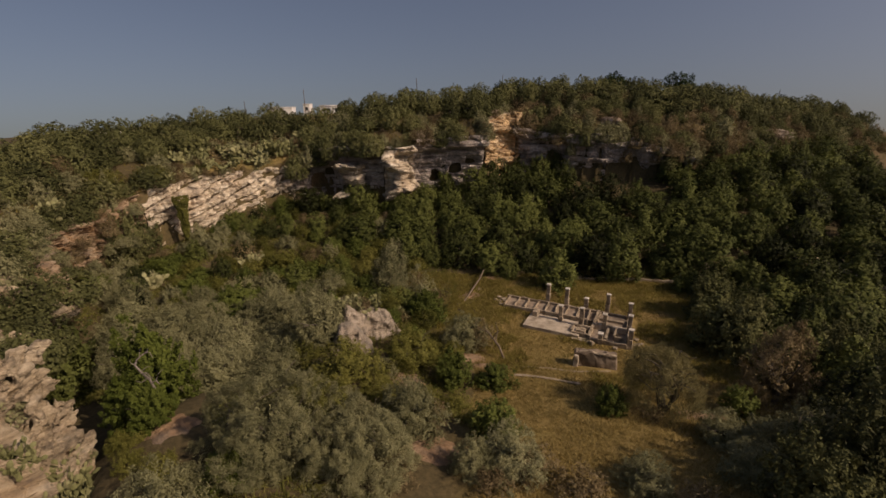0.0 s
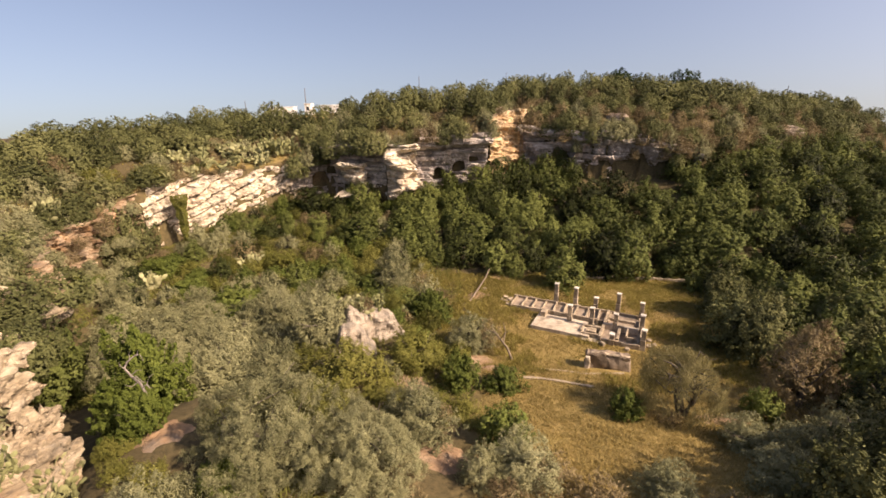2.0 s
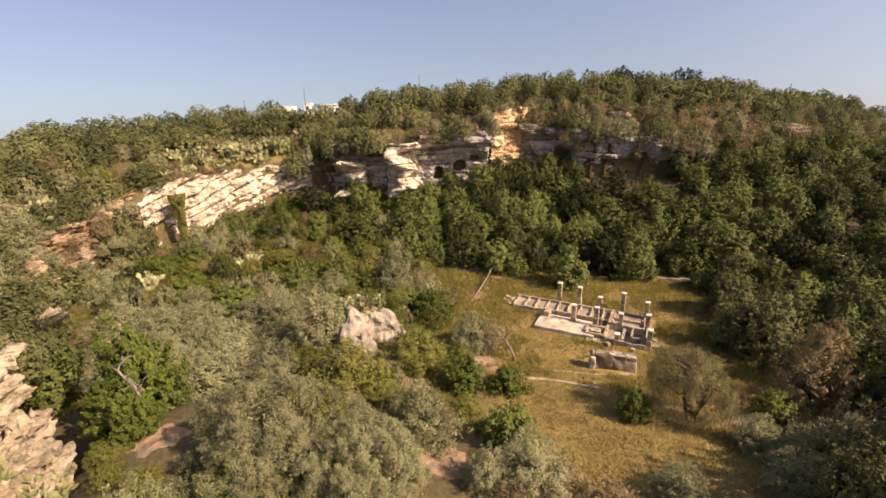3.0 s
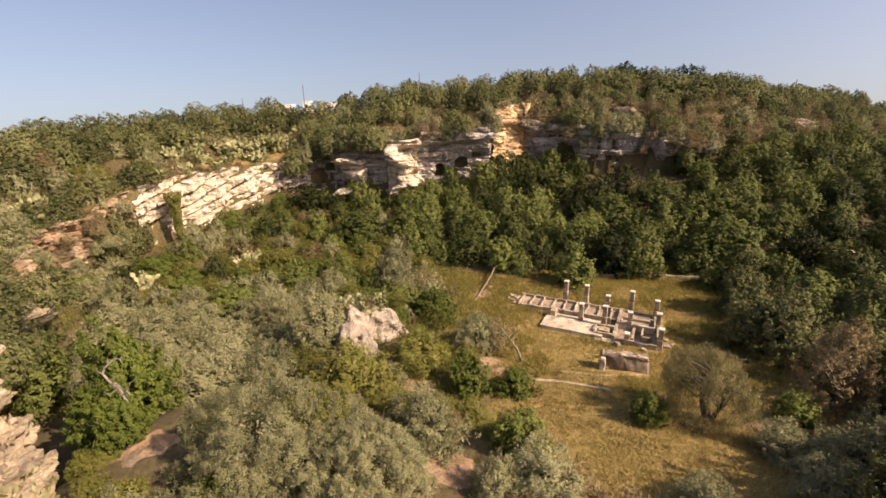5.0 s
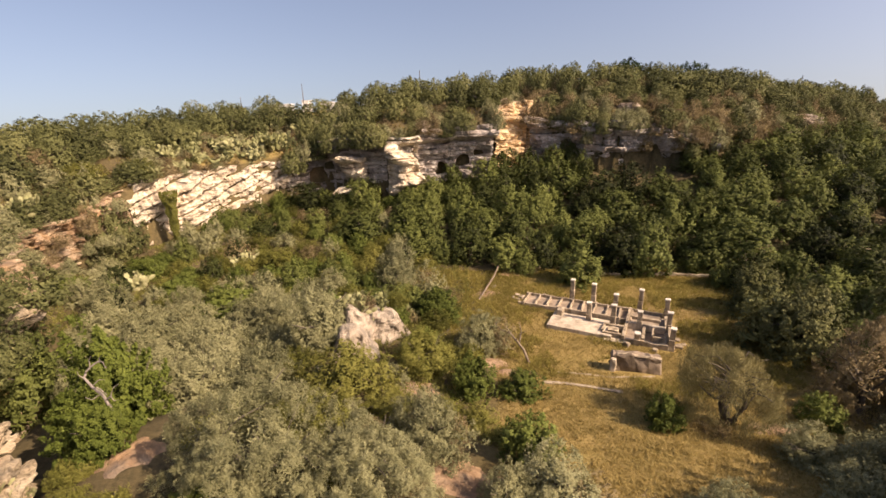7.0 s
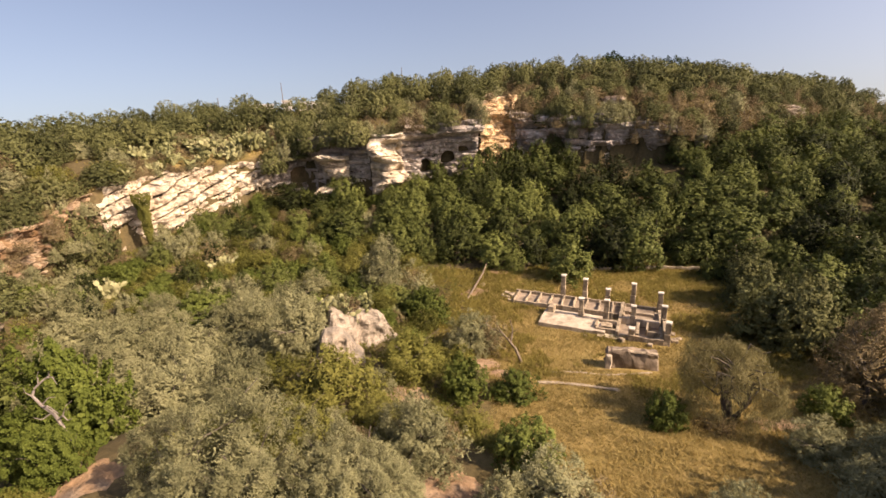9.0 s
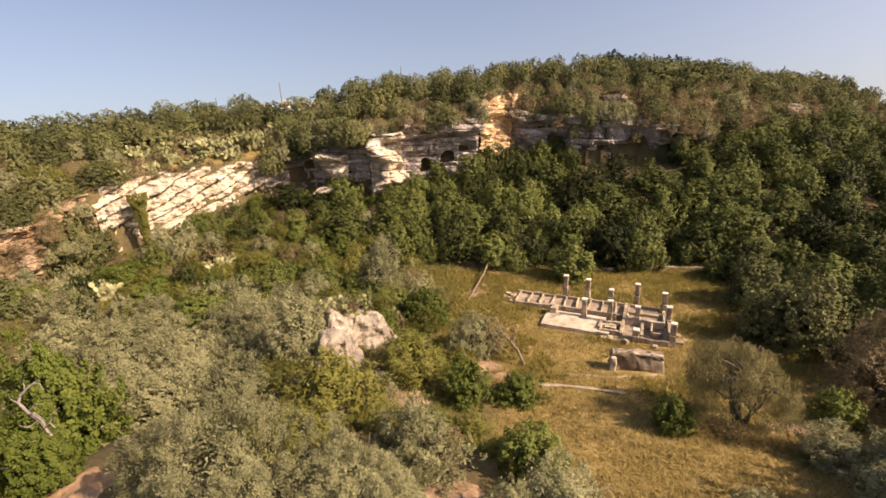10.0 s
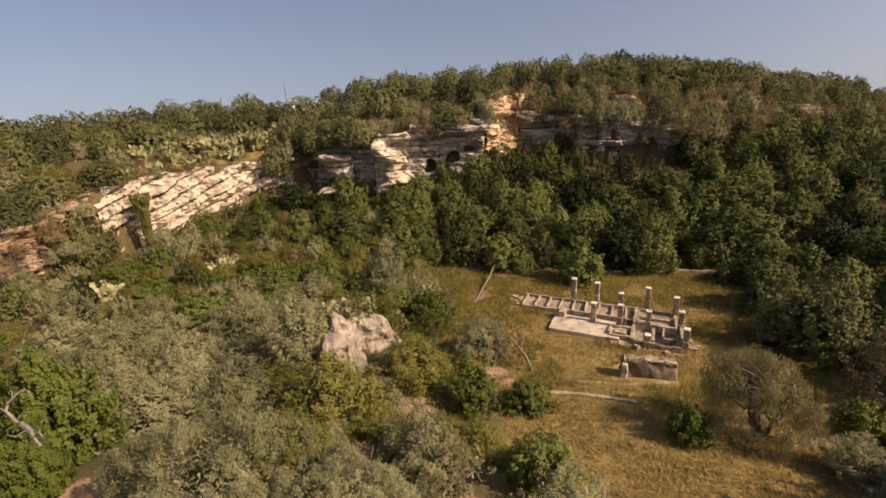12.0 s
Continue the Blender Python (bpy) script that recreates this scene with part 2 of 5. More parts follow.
def rim_line():
    """The rim as a dense smooth line: columns x, y, foot, top, plateau, slope width, and its length so far."""
    p = np.array(RIM, float)
    s = np.concatenate([[0], np.cumsum(np.hypot(*np.diff(p[:, :2], axis=0).T))])
    t = np.arange(0, s[-1], 1.0)
    cols = [np.interp(t, s, p[:, k]) for k in range(6)]
    kernel = np.hanning(9)
    kernel /= kernel.sum()
    cols = [np.convolve(np.pad(c, 4, mode="edge"), kernel, mode="valid") for c in cols]
    cols[0] = cols[0] + 1.3 * fbm(t / 7, 3.3, 0, 5)
    cols[1] = cols[1] + 1.3 * fbm(t / 7, 9.1, 0, 6)
    return np.array(cols).T, t


LINE, LINE_S = rim_line()
TANGENT = np.gradient(LINE[:, :2], axis=0)
TANGENT /= np.linalg.norm(TANGENT, axis=1)[:, None]


def smooth01(a):
    a = np.clip(a, 0, 1)
    return a * a * (3 - 2 * a)


def valley_floor(x, y):
    z = 0.2 + 0.15 * np.maximum(0, 46 - y) + 0.05 * np.maximum(0, y - 72)
    z = z + 3.4 * np.exp(-((x + 12) / 9) ** 2 - ((y - 26) / 12) ** 2)
    z = z + 2.4 * np.exp(-((x + 20) / 4.5) ** 2 - ((y - 29) / 8) ** 2)
    z = z + 2.2 * np.exp(-((x + 10) / 8) ** 2 - ((y - 47) / 9) ** 2)
    z = z + 0.05 * np.maximum(0, x - 40) + 0.10 * np.maximum(0, x - 75)
    return z + 0.35 * fbm(x / 9, y / 9, 0, 11) * smooth01((np.hypot(x - 17, y - 54) - 9) / 6)


def ground_parts(x, y):
    """Ground height, and distance beyond the rim (minus: down in the gorge)."""
    x, y = np.atleast_1d(np.asarray(x, float)), np.atleast_1d(np.asarray(y, float))
    z, side = np.empty(x.shape), np.empty(x.shape)
    for a in range(0, len(x), 4000):
        px, py = x[a:a + 4000], y[a:a + 4000]
        dx, dy = px[:, None] - LINE[None, :, 0], py[:, None] - LINE[None, :, 1]
        d = np.hypot(dx, dy)
        k = d.argmin(1)
        rows = np.arange(len(px))
        sign = np.sign(TANGENT[k, 0] * dy[rows, k] - TANGENT[k, 1] * dx[rows, k])
        dist = d[rows, k] * np.where(sign == 0, 1, sign)
        w = np.exp(-(d - d.min(1)[:, None]) / 3.0)
        w /= w.sum(1)[:, None]
        foot, top, back, wide = (w @ LINE[:, 2 + c] for c in range(4))
        low = valley_floor(px, py)
        inside = low + (foot - low) * np.clip(1 + dist / wide, 0, 1) ** 1.35
        up = 1 - np.exp(-np.maximum(dist, 0) / 9.0)
        outside = top + (back - top) * up + 0.8 * fbm(px / 11, py / 11, 0, 21) * up
        outside = outside - 0.13 * np.maximum(0, dist - 75) * smooth01((dist - 60) / 120) - 0.004 * np.maximum(0, dist - 45)
        far = np.hypot(px, py - 60)
        inside = inside - 0.11 * np.maximum(0, far - 170)
        # the near crag slopes back and is hollow beneath, so its turf starts further in
        lip = 0.4 + 3.4 * smooth01((35 - py) / 3) + 5.6 * np.exp(-((py - 34) / 7.5) ** 4)
        z[a:a + 4000] = np.where(dist > lip, outside, inside)
        side[a:a + 4000] = dist
    return z, side


def ground(x, y):
    z = ground_parts(x, y)[0]
    return float(z[0]) if np.isscalar(x) or np.ndim(x) == 0 else z
# ---- end of the lie of the land ----


# ---- builders ----
def mesh_of(name, verts, faces, material, smooth=False):
    """A mesh from an array of vertices and an array of triangles or quads."""
    verts, faces = np.asarray(verts, np.float32), np.asarray(faces, np.int32)
    me = bpy.data.meshes.new(name)
    n, k = faces.shape
    me.vertices.add(len(verts))
    me.vertices.foreach_set("co", verts.ravel())
    me.loops.add(n * k)
    me.loops.foreach_set("vertex_index", faces.ravel())
    me.polygons.add(n)
    me.polygons.foreach_set("loop_start", np.arange(0, n * k, k, dtype=np.int32))
    me.polygons.foreach_set("loop_total", np.full(n, k, np.int32))
    me.polygons.foreach_set("use_smooth", np.full(n, smooth))
    me.materials.append(material)
    me.update(calc_edges=True)
    me.validate()
    return me


def from_bmesh(name, bm, material, smooth=False):
    me = bpy.data.meshes.new(name)
    bm.normal_update()
    for f in bm.faces:
        f.smooth = smooth
    bm.to_mesh(me)
    bm.free()
    me.materials.append(material)
    return me


def part(name, data, parent, label=""):
    ob = new(name, data)
    ob.parent = parent
    return tagged(ob, label) if label else ob


def grid_faces(rows, cols):
    i = np.arange(rows * cols).reshape(rows, cols)
    return np.stack([i[:-1, :-1], i[:-1, 1:], i[1:, 1:], i[1:, :-1]], -1).reshape(-1, 4)


def axis_steps(lo, hi, step, end, grow=1.22):
    core = list(np.arange(lo, hi, step))
    out, s, a = [], step, core[-1]
    while a < end:
        s *= grow
        a += s
        out.append(a)
    low, s, a = [], step, lo
    while a > -end:
        s *= grow
        a -= s
        low.append(a)
    return np.array(low[::-1] + core + out)


# ---- ground: one sheet out to the horizon ----
gx, gy = axis_steps(-75, 120, 0.9, 3200), axis_steps(8, 150, 0.9, 3200)
GX, GY = np.meshgrid(gx, gy)
gz, gside = ground_parts(GX.ravel(), GY.ravel())
gz = gz + 0.10 * fbm(GX.ravel() / 1.7, GY.ravel() / 1.7, 0, 31)
ground_mesh = mesh_of("ground", np.stack([GX.ravel(), GY.ravel(), gz], 1), grid_faces(len(gy), len(gx)), GROUND, True)
# where open meadow grows, against the leaf litter of wood and scrub
fx, fy = GX.ravel(), GY.ravel()
open_field = smooth01((fx - 2 + 0.10 * (46 - fy) + 2.5 * fbm(fx / 6, fy / 6, 0, 91)) / 4) * smooth01((36 - fx - 0.5 * np.maximum(0, 44 - fy)) / 4) * smooth01((71 - fy) / 3)
open_field = np.maximum(open_field, smooth01((gside - 16) / 10) * smooth01((20 - np.abs(fx + 42)) / 6))
open_field = np.maximum(open_field, 0.75 * smooth01((gside - 0.5) / 1.0) * smooth01((5 - gside) / 3) * (fx > -54) * (fx < -30))
ground_mesh.attributes.new("meadow", "FLOAT", "POINT").data.foreach_set("value", open_field.astype(np.float32))
tagged(new("ground", ground_mesh), "dry straw-coloured meadow and earth slopes of the gorge", "ground", kind="structure")


# ---- cliffs ----
BROWS = {}   # the upper edge of each cliff: x, y, z and the way out of the face


def cliff(name, label, s0, s1, material, bed=0.75, lean=0.6, relief=1.5, dip=0.0, caves=(), raise_top=0.0, cap=0.0, push=0.0, rough=0.22, step=0.24, blocky=0.55, undercut=0.5, crown=0.0, wavy=0.7):
    """A face of bedded rock along the rim from s0 to s1: uneven beds with undercut joints, broken into blocks, leaning out
    towards an overhanging cap. caves: (along, height above foot, half width, half height, depth)."""
    s = np.arange(s0, s1, step)
    cols = [np.interp(s, LINE_S, LINE[:, c]) for c in range(6)]
    tx, ty = np.interp(s, LINE_S, TANGENT[:, 0]), np.interp(s, LINE_S, TANGENT[:, 1])
    kernel = np.ones(13) / 13
    tx, ty = (np.convolve(np.pad(a, 6, mode="edge"), kernel, mode="valid") for a in (tx, ty))
    long = np.hypot(tx, ty)
    nx, ny = ty / long, -tx / long
    foot, top = cols[2] - 2.0, cols[3] + 0.4 + raise_top + 1.1 * fbm(s / 3.0, 1.7, 0, 41)
    rows = int(max(16, (top - foot).max() / 0.13))
    v = np.linspace(0, 1, rows)[:, None]
    z = foot[None] + v * (top - foot)[None]
    S = np.broadcast_to(s[None], z.shape)
    warp = (z - dip * (S - s0) + wavy * fbm(S / 9, z / 9, 0, 43)) / bed
    warp = warp + 0.42 * vnoise(0.0, warp * 0.9, 0.0, 44)
    layer = np.floor(warp)
    inlayer = warp - layer
    # each bed stands in or out, steps at its joints, and is undercut along its base
    bedout = 0.62 * vnoise(S / 5.0, layer * 7.31, 0.0, 47)
    joint = S / (0.9 + 0.8 * hash01(layer.astype(np.int64), 0 * layer.astype(np.int64), 0, 5)) + 13.7 * layer + 0.5 * vnoise(S, z * 2, 0, 49)
    block = hash01(np.floor(joint).astype(np.int64), layer.astype(np.int64), 0, 48) - 0.5
    crack = np.minimum(joint - np.floor(joint), np.floor(joint) + 1 - joint)
    off = bedout + blocky * block - 0.22 * smooth01((0.10 - crack) / 0.10)
    off = off * min(1.6, 0.55 + bed * 0.8)
    off = off - undercut * smooth01((0.22 - inlayer) / 0.16) * (0.4 + hash01(layer.astype(np.int64), np.floor(S / 3).astype(np.int64), 2, 9)) - 0.16 * smooth01((inlayer - 0.86) / 0.14)
    off = off + 0.7 + relief * fbm(S / 8, z / 14, 0, 51) + lean * (v - 0.45) * 2 + rough * fbm(S / 0.8, z / 0.6, 0, 53) + 1.6 * rough * fbm(S / 2.2, z / 2.0, 3, 54)
    off = off + cap * smooth01((v - 0.80) / 0.06)
    ragged = 1.3 * vnoise(S * 0, z / 1.3, 0, 57)
    off = off + push * (0.7 + 0.6 * vnoise(S / 1.9, z / 1.7, 0, 58)) * smooth01((S - s0 - ragged) / 1.3) * smooth01((s1 - S + ragged) / 1.3)
    for at, up, hw, hh, depth in caves:
        r = 0.5 * fbm(S / 1.2, z / 1.2, 0, 61) + ((S - at) / hw) ** 2 + (np.maximum(0, z - foot[None] - up) / hh) ** 2 + (np.minimum(0, z - foot[None] - up + hh * 0.6) / 0.4) ** 2
        off = off - depth * smooth01((1.15 - r) / 0.35)
    off = np.maximum(off, -9.0)
    X, Y = cols[0][None] + nx[None] * off, cols[1][None] + ny[None] * off
    BROWS[name] = np.stack([X[-1], Y[-1], top, nx, ny], 1)
    # the brow runs back under the turf
    back = []
    if crown:   # bare broken rock that climbs in ledges behind the brow
        for b in np.arange(0.3, 8.0, 0.16):
            slab = (0.62 * s + 0.78 * b) / 1.7 + 0.9 * fbm(s / 3.2, b / 3.2, 0, 55)   # tilted slabs, each broken off along its edge
            row = np.floor(slab)
            piece = hash01(row.astype(np.int64), np.floor(s / 1.3 + 3.7 * row + 0.4 * vnoise(s, b, 0, 59)).astype(np.int64), 1, 56)
            climb = crown * b + 1.15 * (slab - row) + 1.1 * (piece - 0.5) + 1.2 * fbm(s / 2.6, b / 2.4, 0, 57) + 0.4 * fbm(s / 0.6, b / 0.5, 0, 56)
            o = off[-1] - b - 0.3 + 0.3 * fbm(s / 0.9, b, 0, 57)
            back.append(np.stack([cols[0] + nx * o, cols[1] + ny * o, top + climb], 1))
    for b in () if crown else (0.5, 1.6, 3.4, 5.0, 7.5):
        o = off[-1] - b - 0.8
        back.append(np.stack([cols[0] + nx * o, cols[1] + ny * o, top - min(1.4, 0.08 * b * b) + 0.25 * fbm(s / 1.3, b, 0, 55)], 1))
    verts = np.concatenate([np.stack([X.ravel(), Y.ravel(), z.ravel()], 1)] + back)
    return tagged(new(name, mesh_of(name, verts, grid_faces(rows + len(back), len(s)), material)), label, "cliff", kind="structure")


def along(x, y):
    """How far along the rim the point nearest to x, y lies."""
    return float(LINE_S[np.hypot(LINE[:, 0] - x, LINE[:, 1] - y).argmin()])


# the near crag's hollow is shaped this deep to keep the cleft in shade
cliff("cliff_near", "pale limestone crag with broken ledges over a dark overhang", along(-17, 8), along(-44, 46), ROCK_CRAG, 1.7, 1.3, 2.4, 0.9, rough=0.8, raise_top=-1.6, crown=0.55, blocky=1.1,
      caves=[(along(-37.6, 33.0), 8.0, 13.0, 8.2, 9.0)])
cliff("cliff_west_low", "broken rust and cream rock ledges under scrub", along(-44, 46), along(-53, 79), ROCK_RUST, 0.8, 0.3, 1.8, rough=1.0, blocky=0.9)
cliff("cliff_west", "bright cream limestone cliff in long tilted beds", along(-53.5, 78.5), along(-33.5, 101.5), ROCK, 1.7, 0.35, 1.9, 0.34, wavy=1.4, raise_top=0.2, cap=-0.9, rough=0.5, blocky=0.32, undercut=1.25)
cliff("cliff_recess", "shaded overhung limestone wall with shallow caves", along(-34, 101), along(-13, 100), ROCK_GREY, 0.95, 1.5, 2.0, cap=1.3,
      caves=[(along(-28, 104), 6.6, 2.0, 1.8, 2.6), (along(-22, 102), 8.4, 1.4, 1.0, 1.6)])
cliff("cliff_buttress", "bright white limestone buttress standing proud", along(-13.2, 100), along(-7.2, 102), ROCK, 1.5, 0.9, 1.4, raise_top=-1.2, push=3.6, rough=0.6)
cliff("cliff_rib", "small pale limestone rib in the shaded wall", along(-22.6, 100.8), along(-17.0, 100), ROCK, 1.3, 0.9, 1.4, raise_top=-4.0, push=4.0, rough=0.6)
cliff("cliff_middle", "grey and white limestone wall with low dark caves", along(-8, 102), along(8.4, 104.6), ROCK_GREY, 0.95, 1.6, 2.4, cap=2.0, rough=0.4,
      caves=[(along(-2.5, 105), 6.6, 1.5, 1.5, 2.8), (along(2.6, 104.8), 7.6, 1.5, 1.2, 3.0), (along(6.4, 104.6), 9.2, 1.6, 1.1, 2.4)])
cliff("cliff_orange", "orange-stained limestone corner below a pale rock", along(8.0, 104.4), along(18.5, 110.2), ROCK_ORANGE, 1.6, 0.1, 3.4, raise_top=2.6, rough=1.0)
cliff("cliff_shaded", "dark grey limestone wall above the wood", along(18.3, 110.4), along(52, 97), ROCK_GREY, 1.5, 1.2, 3.0, rough=0.5, raise_top=-0.5, cap=0.8)


# ---- plants ----
def unit(a):
    return a / np.maximum(1e-9, np.linalg.norm(a, axis=1))[:, None]


def leaves_at(rng, centres, normals, length, width, spread=0.8, shoots=0.0, simple=False):
    """Leaves: rhombic and folded along the midrib, or (simple) plain slips of three corners."""
    n = len(centres)
    nrm = unit(normals + spread * rng.normal(size=(n, 3)) * 0.6)
    t = unit(np.cross(nrm, rng.normal(size=(n, 3))) + shoots * np.array([0, 0, 1.0]))
    nrm = unit(nrm - (nrm * t).sum(1)[:, None] * t)
    b = np.cross(nrm, t)
    size = rng.uniform(0.65, 1.3, n)[:, None]
    t, b = t * size * length / 2, b * size * width / 2
    if simple:
        v = np.stack([centres - t, centres + t + b, centres + t - b], 1).reshape(-1, 3)
        return v, np.arange(3 * n).reshape(n, 3)
    fold = nrm * (size * width * 0.18)
    v = np.stack([centres - t, centres + b + fold, centres + t, centres - b + fold], 1).reshape(-1, 3)
    return v, np.arange(4 * n).reshape(n, 4)


def crown_cloud(rng, height, wide, base, tufts, count, length, width, point=0.2, core=0.22, shoots=0.0, spread=0.9, lumps=0.30, upright=0.45, simple=False,
                blunt=2.0, loose=1.0):
    """A crown of leafy tufts that point out and upwards from a full, lumpy body between base and height, over a denser core.
    point: 0 a dome, 1 a cone. lumps: how uneven the outline is. upright: how far the tufts turn up. loose: how wide they spread."""
    h = rng.uniform(0.0, 1.0, tufts * 6)
    dome = np.where(h < 0.30, 0.84 + 0.16 * h / 0.30, np.maximum(0, 1 - (np.abs(h - 0.30) / 0.70) ** blunt) ** (1 / blunt))
    body = (1 - point) * dome + point * np.minimum(1, 1.15 * (1 - h) ** 0.8)
    keep = np.nonzero(rng.uniform(size=len(h)) < 0.16 + 0.84 * body * (0.55 + 0.45 * h))[0][:tufts]
    h, body = h[keep], body[keep]
    tufts = len(h)
    turn = rng.uniform(0, 2 * np.pi, tufts)
    key = int(rng.integers(999))
    lump = 1 + lumps * (1.1 * vnoise(np.cos(turn) * 1.5 + 5, np.sin(turn) * 1.5, h * 2.2, key) + 0.6 * vnoise(np.cos(turn) * 3.4 + 5, np.sin(turn) * 3.4, h * 5.0, key + 1))
    size = wide * rng.uniform(0.6, 1.45, tufts) / math.sqrt(tufts)
    reach = 1.45 * size * (0.8 + upright)
    r = np.maximum(0, wide / 2 * body * lump - 0.35 * reach) * np.where(rng.uniform(size=tufts) < 0.2, rng.uniform(0.6, 0.95, tufts), 1.0)
    z = base + (height - base) * h * (1 + 0.35 * (lump - 1)) - 0.35 * reach * upright
    c = np.stack([np.cos(turn) * r, np.sin(turn) * r, np.maximum(z, 0.3 * size)], 1)
    out = unit(np.stack([np.cos(turn), np.sin(turn), 1.9 * (h - 0.25)], 1))
    way = unit((1 - upright) * out + np.array([0, 0, upright]) + 0.3 * rng.normal(size=(tufts, 3)))
    pick = rng.choice(tufts, count, p=size ** 2 / (size ** 2).sum())
    run = rng.uniform(0, 1, count)
    aside = unit(rng.normal(size=(count, 3)) + 0.5 * out[pick])
    wideness = 0.95 * loose * size[pick] * (1 - 0.72 * run) * rng.uniform(0, 1, count) ** 0.4
    p = c[pick] + way[pick] * (reach[pick] * (run - 0.55))[:, None] + aside * wideness[:, None]
    p[:, 2] = np.maximum(p[:, 2], 0.05)
    v, f = leaves_at(rng, p, 0.75 * aside + 0.8 * out[pick] + np.array([0, 0, 0.35]), length, width, spread, shoots, simple)
    inner = int(core * count)
    if not inner:
        return v, f
    pick = rng.choice(tufts, inner)
    q = c[pick] * np.stack([rng.uniform(0.45, 0.86, inner)] * 2 + [rng.uniform(0.6, 0.92, inner)], 1) + rng.normal(size=(inner, 3)) * size[pick][:, None] * 0.4
    q[:, 2] = np.maximum(q[:, 2], 0.05)
    w, g = leaves_at(rng, q, out[pick] + 0 * q, 1.7 * length, 2.0 * width, 0.7, 0.0, simple)
    return np.concatenate([v, w]), np.concatenate([f, g + len(v)])


def tube(path, radii, sides=6):
    """A round tapering limb along a path."""
    path, n = np.asarray(path, float), len(path)
    tan = unit(np.gradient(path, axis=0))
    ref = np.where(np.abs(tan[:, 2:3]) > 0.9, np.array([[1.0, 0, 0]]), np.array([[0, 0, 1.0]]))
    u = unit(np.cross(tan, ref))
    w = np.cross(tan, u)
    a = np.linspace(0, 2 * np.pi, sides, endpoint=False)
    ring = np.cos(a)[None, :, None] * u[:, None] + np.sin(a)[None, :, None] * w[:, None]
    v = (path[:, None] + ring * np.asarray(radii)[:, None, None]).reshape(-1, 3)
    i = np.arange(n * sides).reshape(n, sides)
    j = np.roll(i, -1, axis=1)
    return v, np.stack([i[:-1], j[:-1], j[1:], i[1:]], -1).reshape(-1, 4)


def joined(pieces):
    vs, fs, at = [], [], 0
    for v, f in pieces:
        vs.append(v)
        fs.append(f + at)
        at += len(v)
    return np.concatenate(vs), np.concatenate(fs)


def limbs(rng, height, wide, base, radius, count, trunks=1, sides=6):
    """Trunks, and limbs that fork from them into the crown."""
    pieces = []
    for k in range(trunks):
        lean = rng.normal(size=2) * wide * (0.05 if trunks == 1 else 0.12)
        steps = np.linspace(0, 1, 7)
        top = base + 0.5 * (height - base)
        path = np.stack([lean[0] * steps ** 1.3 + 0.06 * wide * np.sin(steps * 4 + k), lean[1] * steps ** 1.3, -0.5 + steps * (top + 0.5)], 1)
        pieces.append(tube(path, radius * (1.25 - 0.85 * steps) + 0.01, sides + 2))
        for _ in range(count):
            at = rng.uniform(0.35, 0.95)
            p0 = np.array([np.interp(at, steps, path[:, c]) for c in range(3)])
            a, r = rng.uniform(0, 2 * np.pi), rng.uniform(0.25, 0.44) * wide
            end = np.array([np.cos(a) * r, np.sin(a) * r, base + (height - base) * rng.uniform(0.35, 0.88)])
            q = np.linspace(0, 1, 6)[:, None]
            bend = np.array([0, 0, 0.10 * wide]) * np.sin(q * np.pi) * rng.uniform(-0.6, 1.0)
            wig = rng.normal(size=(6, 3)) * 0.02 * wide * np.sin(q * np.pi)
            pieces.append(tube(p0 + (end - p0) * q + bend + wig, radius * 0.5 * (1 - 0.8 * q[:, 0]) + 0.008, sides))
    v, f = joined(pieces)
    # each limb is grown onto the first trunk
    starts = np.cumsum([0] + [len(p[0]) for p in pieces[:-1]])[1:]
    grafts = np.array([(sides + 2, sides + 3, a + 1, a) for a in starts])
    return v, np.concatenate([f, grafts])


def plant(kind, label, category, seed, leaf, bark, height, wide, base, clumps, count, length, width, group="", trunk_r=0.15, branches=7,
          trunks=1, sides=6, **more):
    """One plant with its trunk and its crown. Returned at the origin, to be placed and copied."""
    rng = np.random.default_rng(seed)
    ob = tagged(new(kind), label, category, group)
    ob.empty_display_size = 0.3
    v, f = crown_cloud(rng, height, wide, base, clumps, count, length, width, **more)
    part("crown", mesh_of(kind + "_crown", v, f, leaf), ob)
    tv, tf = limbs(rng, height, wide, base, trunk_r, branches, trunks, sides)
    part("trunk", mesh_of(kind + "_trunk", tv, tf, bark, True), ob)
    ob["size"] = (float(wide), float(height))
    return ob


class Nursery:
    """Variants of one kind of plant; the first planting of each variant uses it up, later ones copy it."""

    def __init__(self, variants):
        self.variants, self.fresh, self.turn = variants, [True] * len(variants), 0

    def put(self, x, y, wide, high, rng, sink=0.15, which=None, z=None):
        k = self.turn % min(6, len(self.variants)) if which is None else which
        self.turn += 1
        ob = self.variants[k]
        w, h = ob["size"]
        m = Matrix.Translation((x, y, (ground(x, y) if z is None else z) - sink)) @ Matrix.Rotation(rng.uniform(0, 6.283), 4, "Z")
        m = m @ Matrix.Diagonal((wide / w * rng.uniform(0.93, 1.07), wide / w * rng.uniform(0.93, 1.07), high / h, 1))
        if self.fresh[k]:
            self.fresh[k] = False
            ob.matrix_basis = m
            return ob
        made = copy_thing(ob, Matrix.Identity(4))
        made.matrix_basis = m
        return made

    def tidy(self):
        for ob, unused in zip(self.variants, self.fresh):
            if unused:
                for o in (*ob.children_recursive, ob):
                    bpy.data.objects.remove(o)


